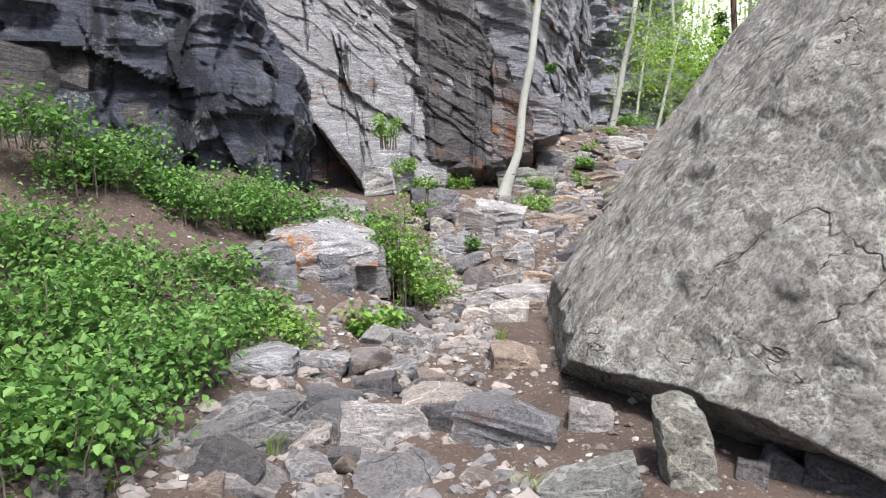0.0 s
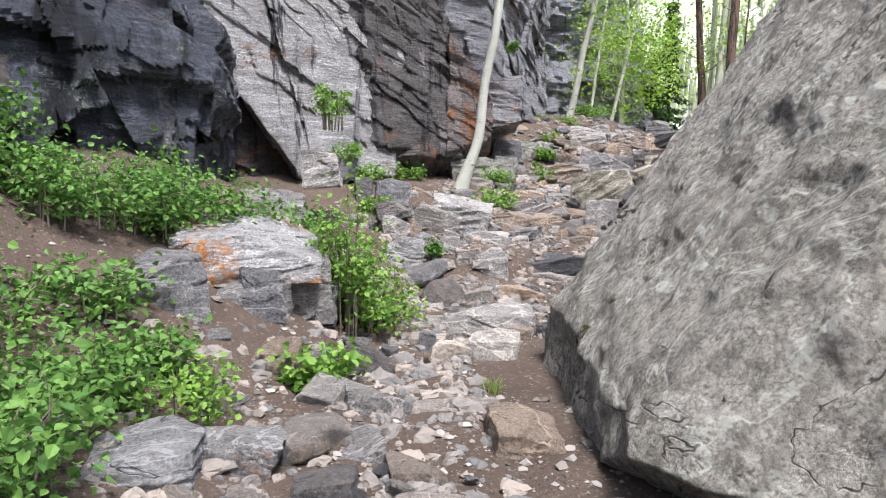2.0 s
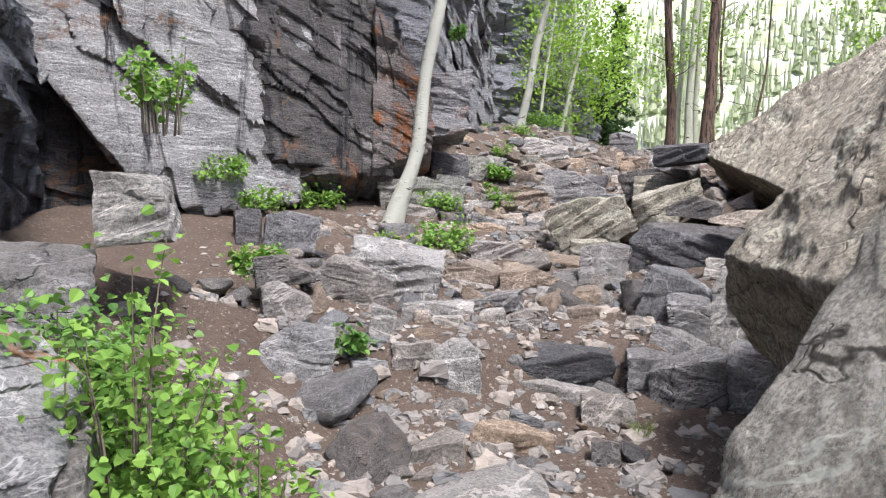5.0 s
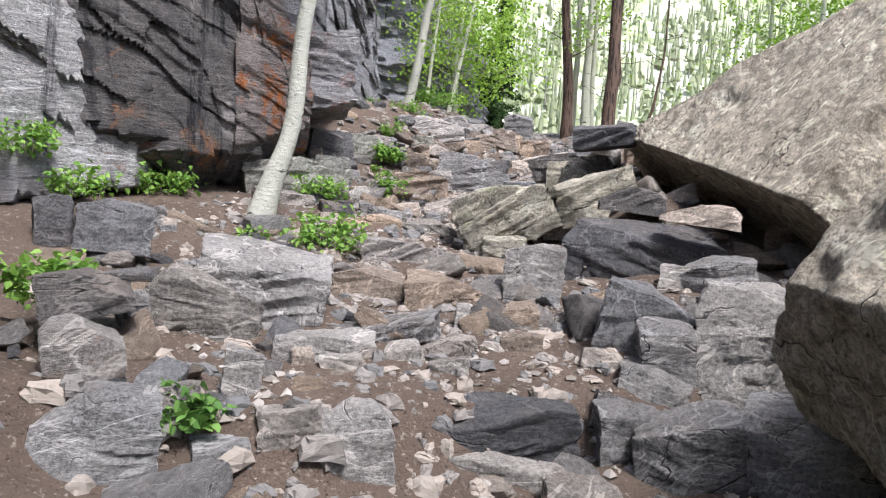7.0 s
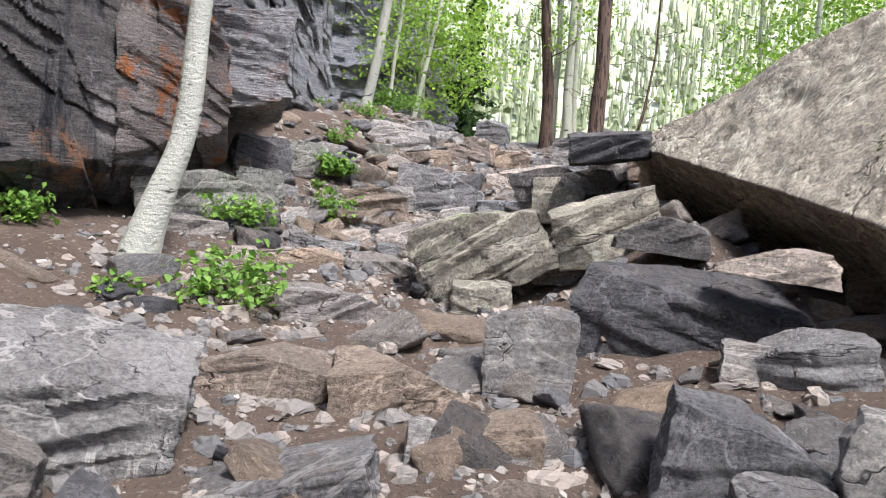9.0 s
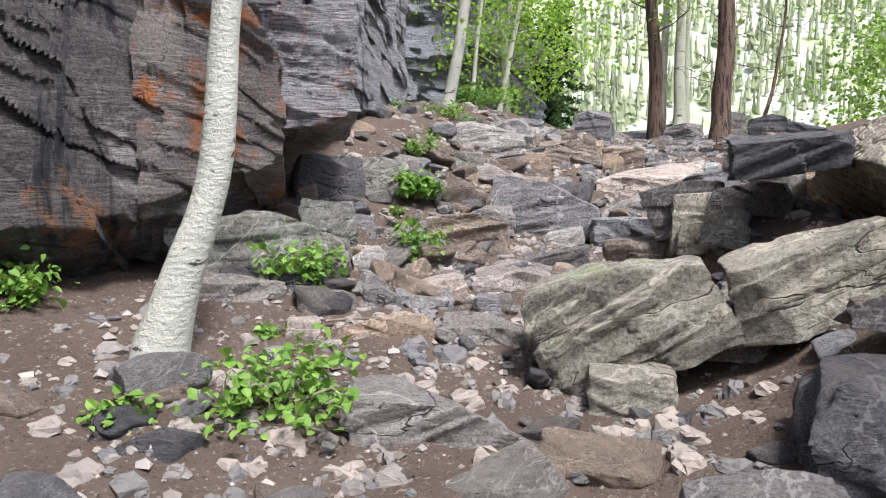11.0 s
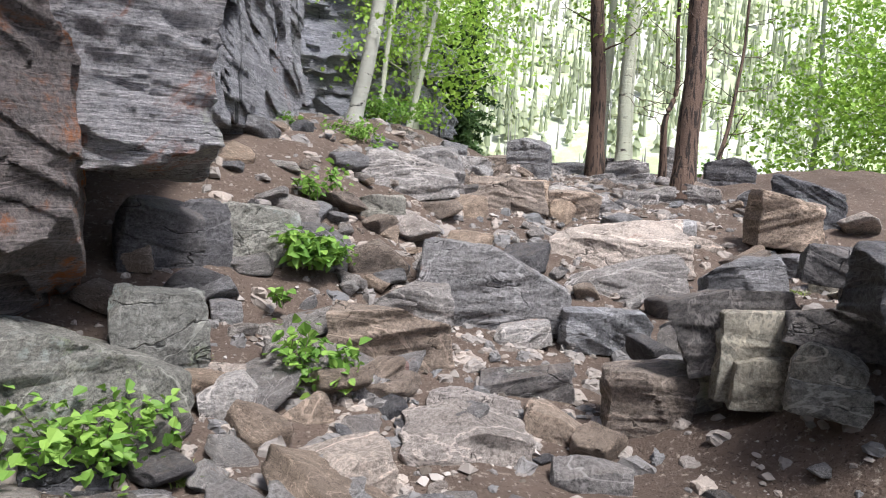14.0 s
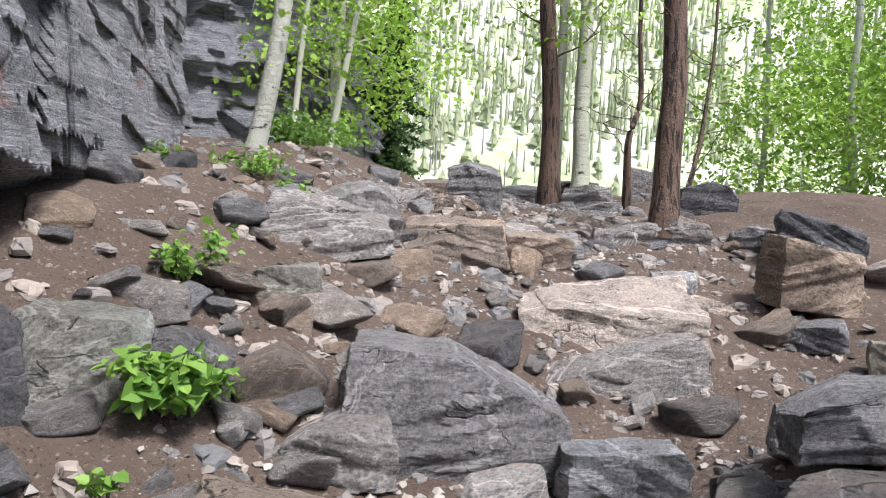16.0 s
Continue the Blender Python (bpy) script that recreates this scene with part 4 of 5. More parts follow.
def tuft(x, y, z, radius, height, count, seed):
    rng = np.random.default_rng(seed)
    bits = []
    for k in range(count):
        a = rng.uniform(0, 6.28)
        h, out = height * rng.uniform(0.5, 1), radius * rng.uniform(0.3, 1)
        t = np.linspace(0, 1, 5)
        foot = rng.normal(size=2) * radius * 0.2
        path = np.stack([foot[0] + math.cos(a) * out * t ** 2, foot[1] + math.sin(a) * out * t ** 2, -0.03 + h * (t - 0.25 * t ** 3)], 1)
        bits.append(tube(path, 0.0035, 0.0006, 3))
    v, f = joined(bits)
    ob = new("grass_tuft", mesh_of("grass_tuft", v, f, GRASS))
    ob.location = (x, y, z)
    return tagged(ob, "tuft of thin green grass between the rocks", "grass", "grass tufts")


def bent(path, steps=28, wobble=0.02, seed=0):
    """A path resampled finely, with a slow wobble."""
    path = np.array(path, float)
    u = np.linspace(0, len(path) - 1, steps)
    p = np.stack([np.interp(u, np.arange(len(path)), path[:, k]) for k in range(3)], 1)
    for _ in range(3):
        p[1:-1] = (p[:-2] + 2 * p[1:-1] + p[2:]) / 4
    q = p * 1.3
    return p + wobble * np.stack([vnoise(q + 5, seed), vnoise(q + 50, seed), 0 * u], 1)


def tree(label, path, r0, r1, mat, seed, limbs=6, low=0.35, reach=1.2, leaf_n=0, leaf=0.06, leaf_mat=None, flare=1.4, spread=0.35, name="tree"):
    """A tapered trunk with limbs; leaves hang in clumps along the limbs."""
    rng = np.random.default_rng(seed)
    ob = thing(name, label, "tree", "trees at the trail")
    base = np.array(path[0], float)
    ob.location = base
    p = bent(path, 34, r0 * 0.35, seed) - base
    t = np.linspace(0, 1, 34)
    r = r0 + (r1 - r0) * t + r0 * (flare - 1) * np.exp(-t * 16)
    v, f = tube(p, r, 0, 14)
    ax = np.repeat(p, 14, 0)
    v = v + (v - ax) * (0.16 * fbm((v + seed) * [9, 9, 2.5], 3, seed))[:, None]
    v[:14, 2] -= 0.12
    part("trunk", mesh_of("trunk", v, f, mat), ob)
    pos = []
    for k in range(limbs):
        u = rng.uniform(low, 0.97)
        q = p[int(u * 33)]
        a = rng.uniform(0, 6.28)
        ln = reach * rng.uniform(0.5, 1.1) * (1.15 - 0.6 * u)
        s = np.linspace(0, 1, 8)[:, None]
        d = np.array([math.cos(a), math.sin(a), rng.uniform(-0.1, 0.6)])
        b2 = q + d * ln * s + [0, 0, 1] * (ln * 0.2 * s ** 2) + rng.normal(size=(8, 3)) * 0.035 * ln * s
        v, f = tube(b2, max(r0 * 0.2 * (1 - u * 0.6), 0.006), 0.003, 5)
        limb = part("limb", mesh_of("limb", v, f, mat), ob)
        for _ in range(2):
            d2 = rng.normal(size=3)
            c2 = b2[rng.integers(3, 7)]
            v, f = tube(c2 + d2 * ln * 0.25 * s[:5] * 1.8, 0.006, 0.002, 4)
            part("twig", mesh_of("twig", v, f, mat), limb)
        if leaf_n:
            m = leaf_n // limbs
            w1 = b2[rng.integers(2, 8, m)]
            lump = rng.normal(size=(9, 3)) * spread
            pos.append(w1 + lump[rng.integers(0, 9, m)] + rng.normal(size=(m, 3)) * spread * 0.35)
    if leaf_n:
        v, f = leaves_at(np.concatenate(pos), leaf, rng, 0.5)
        part("crown", mesh_of("crown", v, f, leaf_mat, False), ob, "loose fresh green leaves")
    return ob


def spruce(x, y, z, height, radius, seed):
    rng = np.random.default_rng(seed)
    ob = thing("spruce", "slender young dark green spruce", "tree", "trees at the trail")
    ob.location = (x, y, z)
    v, f = tube([(0, 0, -0.2), (0, 0, height * 0.5), (0, 0, height)], height * 0.016, 0.01, 8)
    part("trunk", mesh_of("trunk", v, f, BROWN), ob)
    pos = []
    for k in range(150):
        u = rng.uniform(0.06, 1)
        a, ln = rng.uniform(0, 6.28), radius * (1 - u) ** 0.8 * rng.uniform(0.6, 1.1) + 0.06
        m = int(14 + 60 * ln)
        s = rng.uniform(0.1, 1, m)
        pos.append(np.stack([math.cos(a) * ln * s, math.sin(a) * ln * s, u * height - 0.25 * ln * s ** 1.5], 1) + rng.normal(size=(m, 3)) * 0.035)
    v, f = leaves_at(np.concatenate(pos), 0.11, rng, 0.2)
    part("crown", mesh_of("crown", v, f, NEEDLE, False), ob)


shrub("bright green leafy currant shrub", -1.68, 2.93, 0.43, 0.5, 0.45, 1950, 0.042, LEAF, 501, "shrub")
shrub("bright green leafy currant shrub", -1.66, 3.44, 0.46, 0.5, 0.5, 2080, 0.042, LEAF, 502, "shrub")
shrub("bright green leafy currant shrub", -1.57, 4.05, 0.48, 0.45, 0.5, 1950, 0.042, LEAF, 503, "shrub")
shrub("bright green leafy currant shrub", -2.30, 3.95, 0.65, 0.55, 0.65, 2210, 0.042, LEAF, 504, "shrub")
shrub("bright green leafy currant shrub", -2.27, 4.66, 0.69, 0.5, 0.6, 1950, 0.042, LEAF, 505, "shrub")
shrub("bright green leafy currant shrub", -1.53, 4.85, 0.53, 0.38, 0.45, 1300, 0.042, LEAF, 506, "shrub")
shrub("bright green leafy currant shrub", -2.19, 5.26, 0.84, 0.45, 0.5, 1560, 0.042, LEAF, 507, "shrub")
shrub("bright green leafy currant shrub", -2.91, 5.18, 1.00, 0.5, 0.6, 1820, 0.042, LEAF, 508, "shrub")
shrub("bright green leafy currant shrub", -1.94, 6.90, 1.25, 0.45, 0.55, 1430, 0.042, LEAF, 509, "shrub")
shrub("bright green leafy currant shrub", -1.58, 7.21, 1.14, 0.45, 0.6, 1430, 0.042, LEAF, 510, "shrub")
shrub("bright green leafy currant shrub", -1.28, 7.41, 1.05, 0.4, 0.55, 1300, 0.042, LEAF, 511, "shrub")
shrub("bright green leafy currant shrub", -2.25, 6.39, 1.34, 0.4, 0.5, 1170, 0.042, LEAF, 512, "shrub")
shrub("bright green leafy currant shrub", -0.85, 7.62, 0.90, 0.4, 0.5, 1170, 0.042, LEAF, 513, "shrub")
shrub("bright green leafy currant shrub", -2.94, 5.99, 1.60, 0.4, 0.5, 1170, 0.042, LEAF, 514, "shrub")
shrub("bright green leafy currant shrub", -0.55, 7.51, 0.70, 0.3, 0.4, 780, 0.042, LEAF, 515, "shrub")
shrub("bright green leafy currant shrub", -1.72, 5.67, 0.86, 0.32, 0.4, 700, 0.045, LEAF, 516, "shrub")
shrub("bright green leafy currant shrub", -2.89, 6.25, 1.65, 0.4, 0.5, 900, 0.045, LEAF, 517, "shrub")
shrub("bright green leafy currant shrub", -2.48, 6.53, 1.48, 0.35, 0.45, 800, 0.045, LEAF, 518, "shrub")
shrub("bright green leafy currant shrub", -1.34, 5.34, 0.59, 0.25, 0.3, 500, 0.045, LEAF, 519, "shrub")
shrub("bright green leafy currant shrub", -2.98, 6.97, 1.80, 0.4, 0.5, 900, 0.045, LEAF, 520, "shrub")
shrub("bright green leafy currant shrub", -1.82, 7.52, 1.37, 0.35, 0.5, 800, 0.045, LEAF, 521, "shrub")
shrub("low fine-leaved green bush", -1.12, 5.05, 0.46, 0.28, 0.3, 700, 0.035, LEAF2, 522, "shrub")
shrub("small fresh green plant among rocks", -0.61, 5.85, 0.41, 0.28, 0.28, 600, 0.055, LEAF2, 523, "shrub")
shrub("young yellow-green aspen sapling", -0.42, 7.05, 0.55, 0.3, 1.3, 1000, 0.04, LEAF2, 524, "sapling")
shrub("bright green leafy currant shrub", -0.18, 7.15, 0.5, 0.36, 0.5, 1000, 0.042, LEAF2, 525, "shrub")
shrub("young yellow-green aspen sapling", -0.42, 7.29, 0.56, 0.3, 1.0, 500, 0.05, LEAF2, 526, "sapling")
shrub("thin shrub rooted on a cliff ledge", -0.63, 8.67, 2.17, 0.2, 0.4, 350, 0.04, LEAF2, 527, "shrub")
shrub("straggling shrub hanging on the rock wall", -3.22, 5.65, 1.98, 0.38, 0.5, 700, 0.05, LEAF, 528, "shrub")
shrub("small fresh green plant among rocks", 1.47, 11.85, 1.29, 0.35, 0.3, 500, 0.05, LEAF2, 529, "shrub")
shrub("small fresh green plant among rocks", 2.63, 13.87, 1.68, 0.2, 0.3, 350, 0.05, LEAF2, 530, "shrub")
shrub("tuft of leaves growing from a rock crack", 2.07, 14.20, 3.89, 0.12, 0.3, 200, 0.05, LEAF, 531, "shrub")
shrub("small fresh green plant among rocks", 0.34, 8.94, 0.90, 0.14, 0.14, 350, 0.045, LEAF, 532, "shrub")
shrub("small fresh green plant among rocks", -0.22, 9.73, 1.24, 0.2, 0.22, 350, 0.05, LEAF2, 533, "plant")
shrub("small fresh green plant among rocks", 0.23, 12.80, 1.68, 0.28, 0.22, 600, 0.045, LEAF2, 534, "plant")
shrub("small fresh green plant among rocks", -0.67, 11.90, 1.94, 0.25, 0.25, 350, 0.045, LEAF2, 535, "plant")
shrub("small fresh green plant among rocks", -0.29, 11.95, 1.65, 0.22, 0.22, 300, 0.045, LEAF2, 536, "plant")
shrub("yellow-green leafy bush at the boulder's foot", 1.71, 13.36, 1.64, 0.26, 0.3, 650, 0.045, LEAF2, 537, "shrub")
shrub("small fresh green plant among rocks", 2.85, 14.74, 2.12, 0.16, 0.3, 350, 0.05, LEAF2, 538, "plant")
shrub("small fresh green plant among rocks", 1.00, 12.14, 1.42, 0.07, 0.06, 60, 0.05, LEAF2, 539, "plant")
shrub("small fresh green plant among rocks", 0.88, 11.80, 1.35, 0.12, 0.1, 150, 0.04, LEAF2, 540, "plant")
shrub("small fresh green plant among rocks", 1.50, 12.58, 1.48, 0.08, 0.07, 60, 0.04, LEAF2, 541, "plant")
shrub("broad-leaved light green plant among rocks", 2.82, 14.74, 2.12, 0.12, 0.24, 110, 0.075, LEAF2, 542, "plant")
shrub("small fresh green plant among rocks", 3.11, 15.53, 2.45, 0.16, 0.3, 160, 0.05, LEAF2, 543, "plant")
shrub("small fresh green plant among rocks", 2.59, 14.40, 1.98, 0.05, 0.08, 40, 0.045, LEAF2, 544, "plant")
shrub("low green plants by the pale trunk", 4.74, 18.49, 3.33, 0.5, 0.22, 800, 0.05, LEAF2, 545, "plant")
shrub("small fresh green plant among rocks", 4.06, 16.84, 2.84, 0.16, 0.1, 160, 0.04, LEAF2, 546, "plant")
shrub("small fresh green plant among rocks", 3.82, 17.01, 2.98, 0.25, 0.18, 300, 0.04, LEAF2, 547, "plant")
shrub("small fresh green plant among rocks", 3.69, 15.50, 2.29, 0.05, 0.06, 50, 0.03, LEAF2, 548, "plant")
shrub("small fresh green plant among rocks", 3.19, 17.05, 3.03, 0.12, 0.12, 120, 0.04, LEAF2, 549, "plant")
shrub("small fresh green plant among rocks", 8.52, 17.17, 2.86, 0.3, 0.3, 400, 0.05, LEAF2, 550, "plant")
shrub("bright moss and leaves on the boulder's edge", 5.13, 11.48, 2.37, 0.16, 0.1, 250, 0.03, LEAF2, 551, "plant")
shrub("cushion of dark green moss on the boulder", 5.01, 11.87, 2.44, 0.22, 0.1, 450, 0.025, GRASS, 552, "moss_cushion")
tuft(-0.69, 3.98, 0.28, 0.1, 0.16, 45, 553)
tuft(-0.85, 3.54, 0.27, 0.1, 0.16, 45, 554)
tuft(0.36, 3.12, 0.22, 0.1, 0.16, 45, 555)
tuft(0.47, 5.72, 0.39, 0.1, 0.16, 45, 556)
tuft(1.80, 8.12, 0.59, 0.1, 0.16, 45, 557)
tuft(2.13, 14.00, 1.78, 0.1, 0.1, 45, 558)
tuft(-0.30, 10.42, 1.22, 0.1, 0.1, 45, 559)
tuft(2.97, 14.25, 1.75, 0.1, 0.1, 45, 560)
tuft(5.92, 14.06, 2.00, 0.1, 0.1, 45, 561)
tuft(-1.36, 2.83, 0.34, 0.1, 0.16, 45, 562)
tuft(2.01, 13.29, 1.57, 0.1, 0.1, 45, 563)
tree("smooth white aspen trunk leaning out from the cliff", [(1.0, 12.26, 1.45), (1.14, 12.25, 1.94), (1.24, 12.26, 2.2), (1.29, 12.28, 2.58), (1.35, 12.31, 2.95), (1.45, 12.36, 3.9), (1.6, 12.4, 5.0), (1.95, 12.5, 8.0)], 0.085, 0.05, BIRCH, 601, 3, 0.85, 1.0, 600, 0.06, ASPEN, 1.7)
tree("white aspen trunk with black scars beside the rock face", [(4.02, 17.85, 3.0), (4.12, 17.85, 3.4), (4.3, 17.8, 4.4), (4.6, 17.8, 6.0), (5.0, 18.0, 9.0)], 0.085, 0.05, BIRCH, 602, 7, 0.45, 1.2, 1200, 0.06, ASPEN, 1.5)
tree("thin pale aspen stem leaning by the rock shoulder", [(6.2, 21.7, 3.0), (6.7, 21.8, 5.2), (7.2, 21.8, 8.0)], 0.055, 0.03, PALEBARK, 603, 6, 0.4, 1.0, 900, 0.06, ASPEN)
tree("thin pale aspen stem among green leaves", [(5.3, 20.6, 3.0), (5.6, 20.7, 5.2), (5.9, 20.8, 8.0)], 0.04, 0.02, PALEBARK, 604, 6, 0.4, 1.0, 900, 0.06, ASPEN)
tree("dead dark trunk with a stripped pale side", [(7.3, 18.1, 2.9), (7.22, 18.1, 4.2), (7.1, 18.1, 5.4), (7.0, 18.2, 9.0)], 0.1, 0.06, BROWN, 605, 5, 0.3, 0.7)
tree("pale grey-green aspen trunk in a clump", [(7.58, 17.98, 2.9), (7.6, 18.0, 4.5), (7.75, 18.0, 9.0)], 0.085, 0.05, PALEBARK, 606, 7, 0.4, 1.2, 1400, 0.06, ASPEN)
tree("pale grey-green aspen trunk in a clump", [(7.45, 18.25, 2.9), (7.55, 18.3, 4.5), (7.6, 18.4, 9.0)], 0.06, 0.04, PALEBARK, 607, 6, 0.5, 1.0, 900, 0.06, ASPEN)
tree("pale grey-green aspen trunk in a clump", [(7.85, 18.2, 2.9), (7.9, 18.3, 4.5), (8.05, 18.4, 9.0)], 0.055, 0.04, PALEBARK, 608, 5, 0.5, 1.0, 800, 0.06, ASPEN)
tree("stout conifer trunk with flaking red-brown bark", [(6.88, 16.2, 2.7), (6.95, 16.25, 3.6), (7.05, 16.33, 4.5), (7.2, 16.45, 9.0)], 0.105, 0.085, BROWN, 609, 5, 0.45, 0.6)
tree("thin crooked dead tree with bare twigs", [(7.9, 17.6, 2.9), (7.82, 17.55, 3.5), (8.05, 17.6, 3.9), (7.95, 17.6, 4.7), (8.1, 17.7, 6.5)], 0.04, 0.015, BROWN, 610, 14, 0.12, 0.9)
tree("thin crooked dead tree with bare twigs", [(8.3, 17.2, 2.9), (8.55, 17.25, 3.5), (8.75, 17.3, 4.4), (8.8, 17.3, 6.0)], 0.03, 0.012, BROWN, 611, 10, 0.12, 0.8)
aspen = tree("tall pale aspen with loose light green leaves", [(14.3, 18.9, 1.2), (14.35, 18.9, 3.2), (14.2, 18.9, 4.6), (14.5, 19.0, 9.5)], 0.1, 0.04, PALEBARK, 612, 20, 0.12, 2.6, 4600, 0.095, ASPEN, 1.3, 0.42)
aspen_b = tree("slim aspen with loose light green leaves", [(14.6, 20.8, 1.2), (14.7, 20.8, 4.5), (14.6, 20.9, 10.0)], 0.07, 0.03, PALEBARK, 613, 16, 0.2, 2.0, 3400, 0.095, ASPEN, 1.3, 0.4)
rng = np.random.default_rng(77)
for x, y in ((15.8, 18.2), (17.0, 20.5), (18.0, 17.5), (20.5, 22.0), (14.6, 15.6), (21.0, 19.0), (7.4, 24.0), (24.0, 18.0)):
    copy_thing(aspen if rng.random() < 0.5 else aspen_b, pose(x, y, float(ground_z(x, y)) - 0.1, 0, 0, rng.uniform(0, 360)))
spruce(9.9, 26.5, 2.6, 5.6, 0.95, 701)
spruce(8.7, 25.0, 2.6, 3.4, 0.6, 702)


# ---- woods on the far mountainside ----
def far_woods(name, label, count, seed, mat, tall, wide, sides, near=85, far=340):
    rng = np.random.default_rng(seed)
    bits_v, bits_f, k = [], [], 0
    a = np.radians(rng.uniform(-12, 80, count))
    r = rng.uniform(near, far, count)
    x, y = 2 + r * np.sin(a), 12 + r * np.cos(a)
    keep = fbm(np.stack([x, y, 0 * x], 1) * 0.02, 3, 8) + rng.uniform(-0.25, 0.25, count) > -0.12
    z = ground_z(x, y)
    ang = np.linspace(0, 6.283, sides, endpoint=False)
    for i in np.nonzero(keep)[0]:
        h, w2 = tall * rng.uniform(0.5, 1.2), wide * rng.uniform(0.7, 1.2)
        for lo, hi, q in ((-0.8, 0.62, 1.0), (0.3 * h, 0.85, 0.72), (0.58 * h, 1.0, 0.42)):
            ring = np.stack([x[i] + np.cos(ang) * w2 * q * rng.uniform(0.7, 1.2, sides), y[i] + np.sin(ang) * w2 * q * rng.uniform(0.7, 1.2, sides), z[i] + lo + rng.uniform(-0.4, 0.4, sides)], 1)
            bits_v.append(np.concatenate([ring, [[x[i], y[i], z[i] + hi * h]]]))
            bits_f += [(k + j, k + (j + 1) % sides, k + sides) for j in range(sides)]
            k += sides + 1
    ob = new(name, mesh_of(name, np.concatenate(bits_v), bits_f, mat, False))
    return tagged(ob, label, "forest", kind="stuff")


# conifers and bushes share the green that has the haze in it
far_woods("far_conifers", "conifers covering the far mountainside, greens paled for haze", 7500, 31, HAZETREE, 4.4, 0.45, 5, 100)
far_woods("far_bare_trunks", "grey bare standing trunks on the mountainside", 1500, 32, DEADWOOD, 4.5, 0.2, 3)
far_woods("far_bushes", "bushes along the foot of the mountainside, greens paled for haze", 1500, 33, HAZETREE, 2.4, 1.0, 6, 55, 160)


# ---- loose rubble, pebbles and sticks ----
def pebble_mesh(seed, mat):
    rng = np.random.default_rng(seed)
    half = np.array([1, rng.uniform(0.6, 0.95), rng.uniform(0.35, 0.7)])
    planes = []
    for k in range(11):
        n3 = rng.normal(size=3) / half
        n3 /= np.linalg.norm(n3)
        planes.append((n3 * float(np.abs(n3) @ half) * rng.uniform(0.5, 0.74), n3))
    p, f = cut_box((0, 0, 0), half, planes, 11, 0.06, 0.02, seed, (0.5, 0.4))
    return mesh_of("stone", p, f, mat)


mats = (GREY, GREY, TAN, PALE, BEIGE, DARK, TAN, GREY)
stock = [pebble_mesh(900 + k, mats[k % len(mats)]) for k in range(32)]
PLAIN = {"grey_gneiss": "grey", "tan_gneiss": "tan", "pale_gneiss": "pale", "beige_slab": "beige", "dark_gneiss": "dark", "reddish_stone": "reddish"}
rng = np.random.default_rng(41)


BANKS = ((2.4, 4.3, 9.0, 12.6), (2.3, 4.3, 14.2, 17.4), (-0.4, 1.1, 9.0, 12.2), (4.6, 7.4, 13.2, 17.8), (1.6, 3.2, 12.4, 15.0))


def scatter(total, lo, hi, spread, clear, name, words, category, group, piled=0.5):
    """Loose stones strewn over the trail and its banks; clear: half the width left freer along the middle."""
    made = 0
    while made < total:
        bank = BANKS[rng.integers(0, 5)] if rng.random() < piled else None
        y = rng.uniform(bank[2], bank[3]) if bank else rng.uniform(2.6, 19.0)
        mid = float(np.interp(y, LINE_Y, LINE_X))
        x = rng.uniform(bank[0], bank[1]) if bank else mid + rng.normal() * spread * (0.7 if y < 9 else 1.25)
        off = x - mid
        r = lo + (hi - lo) * rng.random() ** 2.2
        if (abs(off) < clear and rng.random() < 0.75) or x > 7.5 or (x > 0.3 and 2.4 < y < 7.2) or x < np.interp(y, [2, 8, 9, 12, 14, 17], [-2.2, -1.5, -0.9, 0.1, 1.5, 3.1]):
            continue
        me = stock[rng.integers(0, len(stock))]
        ob = new(name, me)
        ob.matrix_world = pose(x, y, float(ground_z(x, y)) + r * 0.12, rng.uniform(-28, 28), rng.uniform(-28, 28), rng.uniform(0, 360)) @ Matrix.Diagonal((r, r * rng.uniform(0.8, 1.2), r * rng.uniform(0.7, 1.1), 1))
        tagged(ob, PLAIN[me.materials[0].name] + words, category, group)
        made += 1


scatter(300, 0.08, 0.22, 1.25, 0.4, "rubble_rock", " angular rock in the rubble beside the trail", "rock", "rubble rocks")
scatter(300, 0.03, 0.08, 0.8, 0.0, "stone", " angular loose stone on the trail dirt", "stone", "loose stones")

base, quads = cut_box((0, 0, 0), (1, 0.85, 0.6), [((0.5, 0.4, 0.2), (1, 1, 0.7)), ((-0.6, 0.1, 0.3), (-1, 0.3, 0.9)), ((0, -0.5, 0.2), (0.3, -1, 0.6)), ((0, 0, 0.42), (0.2, 0.1, 1)), ((0.5, -0.3, 0), (1, -0.8, -0.2))], 3, 0.12, 0.0, 5)
count = 6000
y = rng.uniform(2.2, 19.0, count)
off = rng.normal(size=count) * np.where(y < 9, 0.95, 1.5)
x = np.interp(y, LINE_Y, LINE_X) + off
ok = ~((x > 0.4) & (y > 2.4) & (y < 7.0)) & (x < 7.5) & (x > np.interp(y, [2, 8, 9, 12, 14, 17], [-2.2, -1.5, -0.9, 0.1, 1.5, 3.1]))
x, y = x[ok], y[ok]
n = len(x)
size = 0.016 + 0.065 * rng.random(n) ** 2.2
q = np.stack([x, y, 0 * x], 1)
z = ground_z(x, y) + 0.09 * fbm(q * 1.1, 3, 5) + 0.05 * fbm(q * 5, 4, 9)
a = rng.uniform(0, 6.28, n)
v = base[None] * size[:, None, None] * rng.uniform(0.6, 1.4, (n, 1, 3)) + rng.normal(size=(n, len(base), 3)) * size[:, None, None] * 0.07
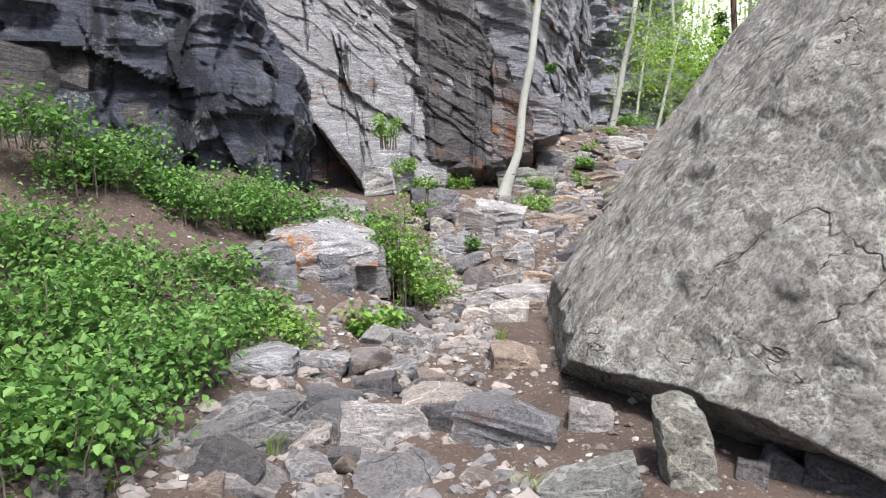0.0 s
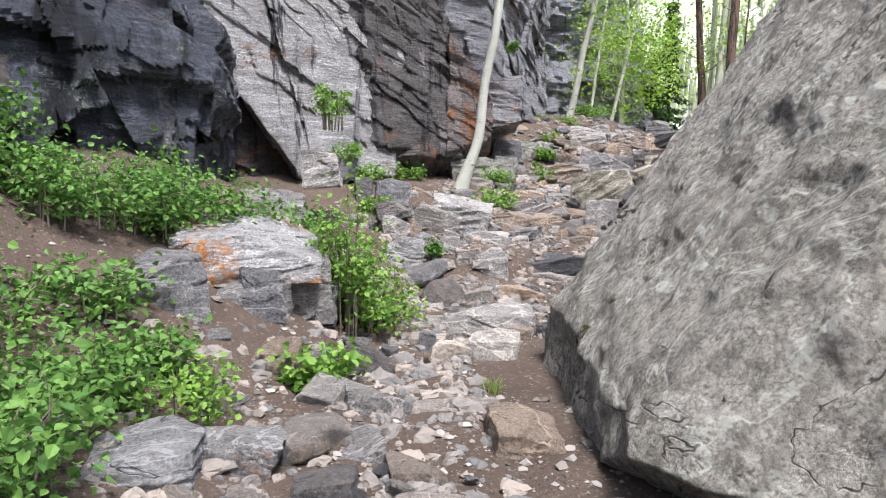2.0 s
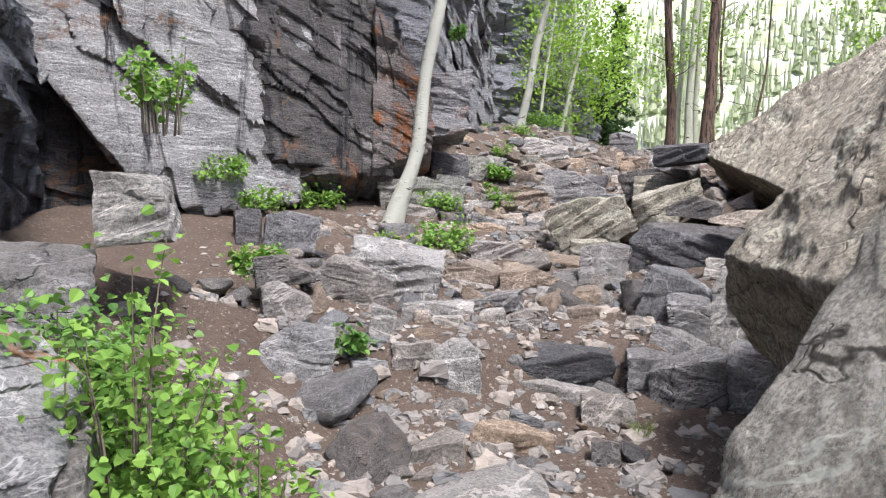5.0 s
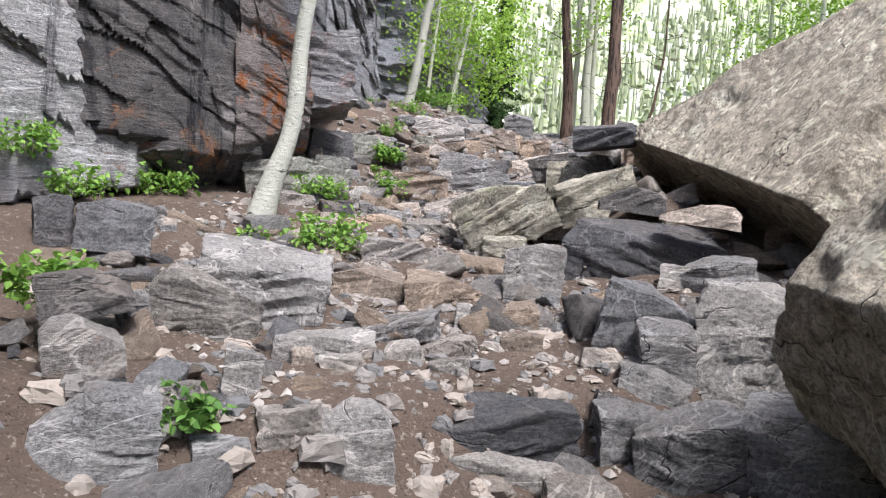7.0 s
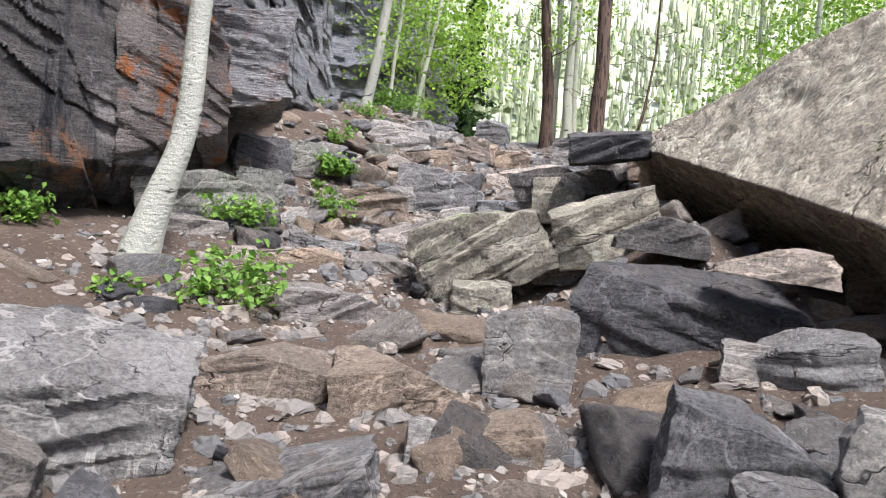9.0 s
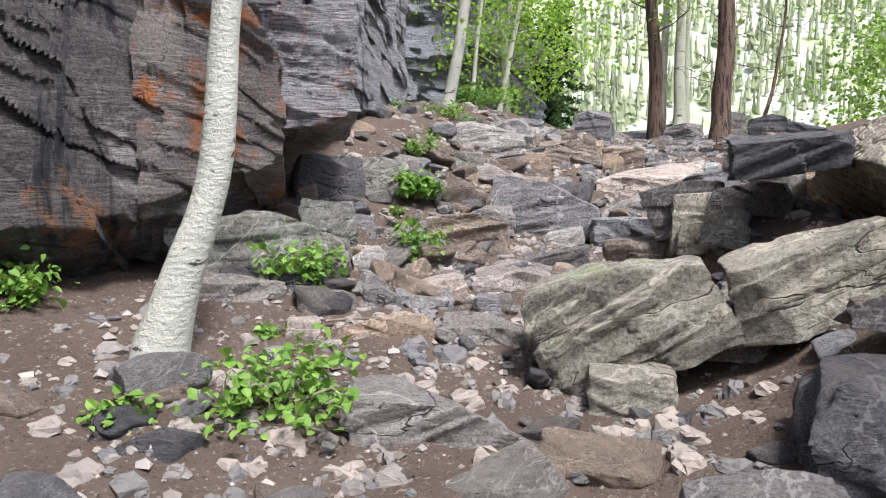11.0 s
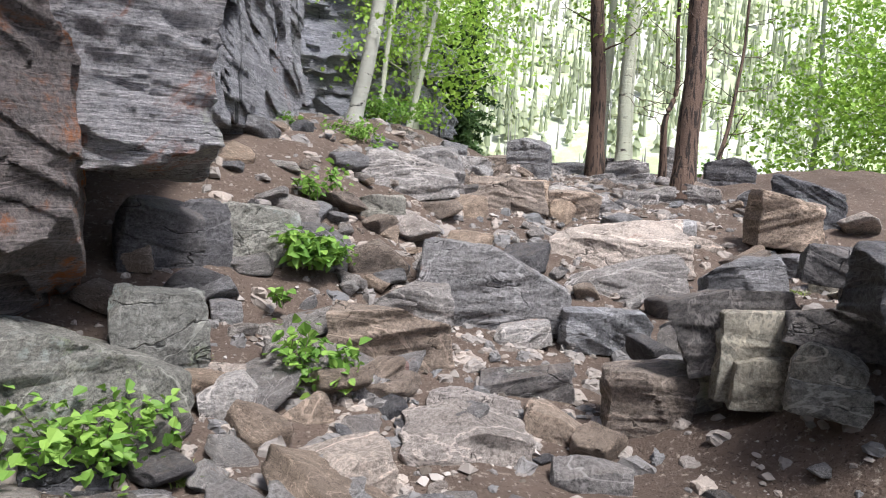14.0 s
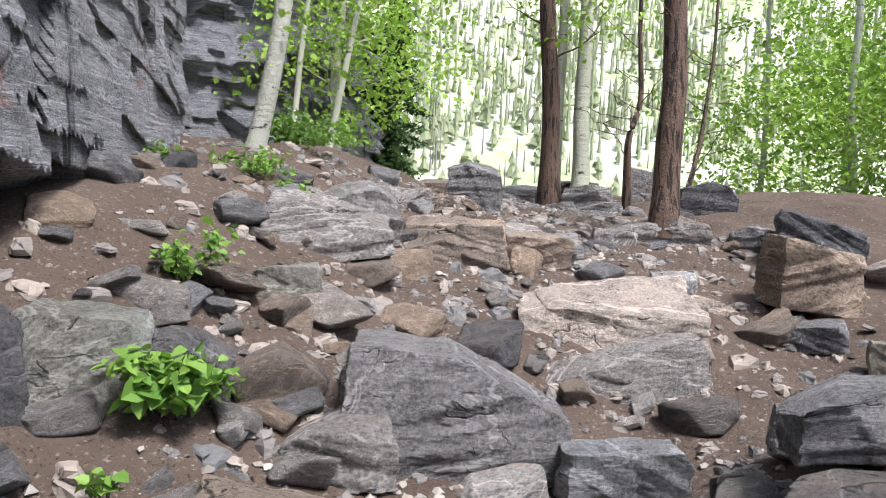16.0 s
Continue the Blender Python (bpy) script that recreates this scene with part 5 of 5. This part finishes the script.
v = np.stack([v[..., 0] * np.cos(a)[:, None] - v[..., 1] * np.sin(a)[:, None], v[..., 0] * np.sin(a)[:, None] + v[..., 1] * np.cos(a)[:, None], v[..., 2] + 0.3 * v[..., 0] * np.sin(a * 3)[:, None]], -1) + np.stack([x, y, z], 1)[:, None]
m, nt, b = nodes_of("rubble", 0.85, 0.25)
w = Web(nt)
isl = nt.nodes.new("ShaderNodeNewGeometry").outputs["Random Per Island"]
spot = w.noise(w.coord((1, 1, 3)), 30, 7, 0.75)
w.put(b.inputs["Base Color"], w.mix(spot, w.mix(isl, (0.07, 0.065, 0.062), (0.25, 0.2, 0.16)), w.mix(isl, (0.2, 0.196, 0.19), (0.42, 0.36, 0.3))))
w.bump(spot, 0.01, b)
tagged(new("rubble", mesh_of("rubble", v.reshape(-1, 3), (quads[None] + np.arange(n)[:, None, None] * len(base)).reshape(-1, 4), m, False)), "small angular grey and tan stones strewn on the dirt", "rubble", kind="stuff")

count = 16000
y = rng.uniform(1.5, 18.5, count)
x = np.interp(y, LINE_Y, LINE_X) + rng.normal(size=count) * 1.1
size = 0.005 + 0.03 * rng.random(count) ** 4
z = ground_z(x, y)
q = np.stack([x, y, 0 * x], 1)
z += 0.09 * fbm(q * 1.1, 3, 5) + 0.05 * fbm(q * 5, 4, 9)
ok = fbm(q * 1.7, 2, 77) > -0.12
unit = np.array([(1, 0, 0), (0, 1, 0), (-1, 0, 0), (0, -1, 0), (0, 0, 0.7), (0.6, 0.6, 0.45), (-0.6, -0.5, 0.4), (0, 0, -0.5)])
tri = np.array([(0, 5, 4), (5, 1, 4), (1, 2, 4), (2, 6, 4), (6, 3, 4), (3, 0, 4), (0, 1, 5), (2, 3, 6), (1, 0, 7), (2, 1, 7), (3, 2, 7), (0, 3, 7)])
n = int(ok.sum())
v = unit[None] * size[ok][:, None, None] * rng.uniform(0.6, 1.4, (n, 8, 3))
a = rng.uniform(0, 6.28, n)
v = np.stack([v[..., 0] * np.cos(a)[:, None] - v[..., 1] * np.sin(a)[:, None], v[..., 0] * np.sin(a)[:, None] + v[..., 1] * np.cos(a)[:, None], v[..., 2]], -1)
v += np.stack([x, y, z], 1)[ok][:, None]
m, nt, b = nodes_of("gravel", 0.9, 0.2)
w = Web(nt)
isl = nt.nodes.new("ShaderNodeNewGeometry").outputs["Random Per Island"]
w.put(b.inputs["Base Color"], w.mix(isl, (0.08, 0.065, 0.05), (0.36, 0.32, 0.28)))
tagged(new("gravel", mesh_of("gravel", v.reshape(-1, 3), (tri[None] + np.arange(n)[:, None, None] * 8).reshape(-1, 3), m, False)), "scattered brown and pale gravel chips", "gravel", kind="stuff")

for x, y, ln, turn, r in ((3.35, 9.9, 0.4, 100, 0.025), (3.9, 10.6, 0.6, 150, 0.012), (1.75, 11.9, 0.5, 20, 0.008), (2.0, 12.6, 0.45, -30, 0.008), (3.1, 10.6, 0.5, 60, 0.01), (5.7, 14.0, 0.5, 80, 0.01), (5.4, 13.6, 0.4, 130, 0.012), (3.6, 16.2, 0.5, 10, 0.01), (1.6, 12.3, 0.4, 100, 0.007)):
    s = np.linspace(-0.5, 0.5, 9)
    p = np.stack([s * ln, 0.06 * ln * np.sin(s * 5 + turn), 0.05 * ln * np.cos(s * 4)], 1)
    v, f = tube(p, r, r * 0.5, 7)
    ob = new("stick", mesh_of("stick", v, f, TWIG))
    ob.matrix_world = pose(x, y, float(ground_z(x, y)) + 0.05, 0, 6, turn)
    tagged(ob, "dry grey broken branch lying on rocks", "branch", "dead branches")
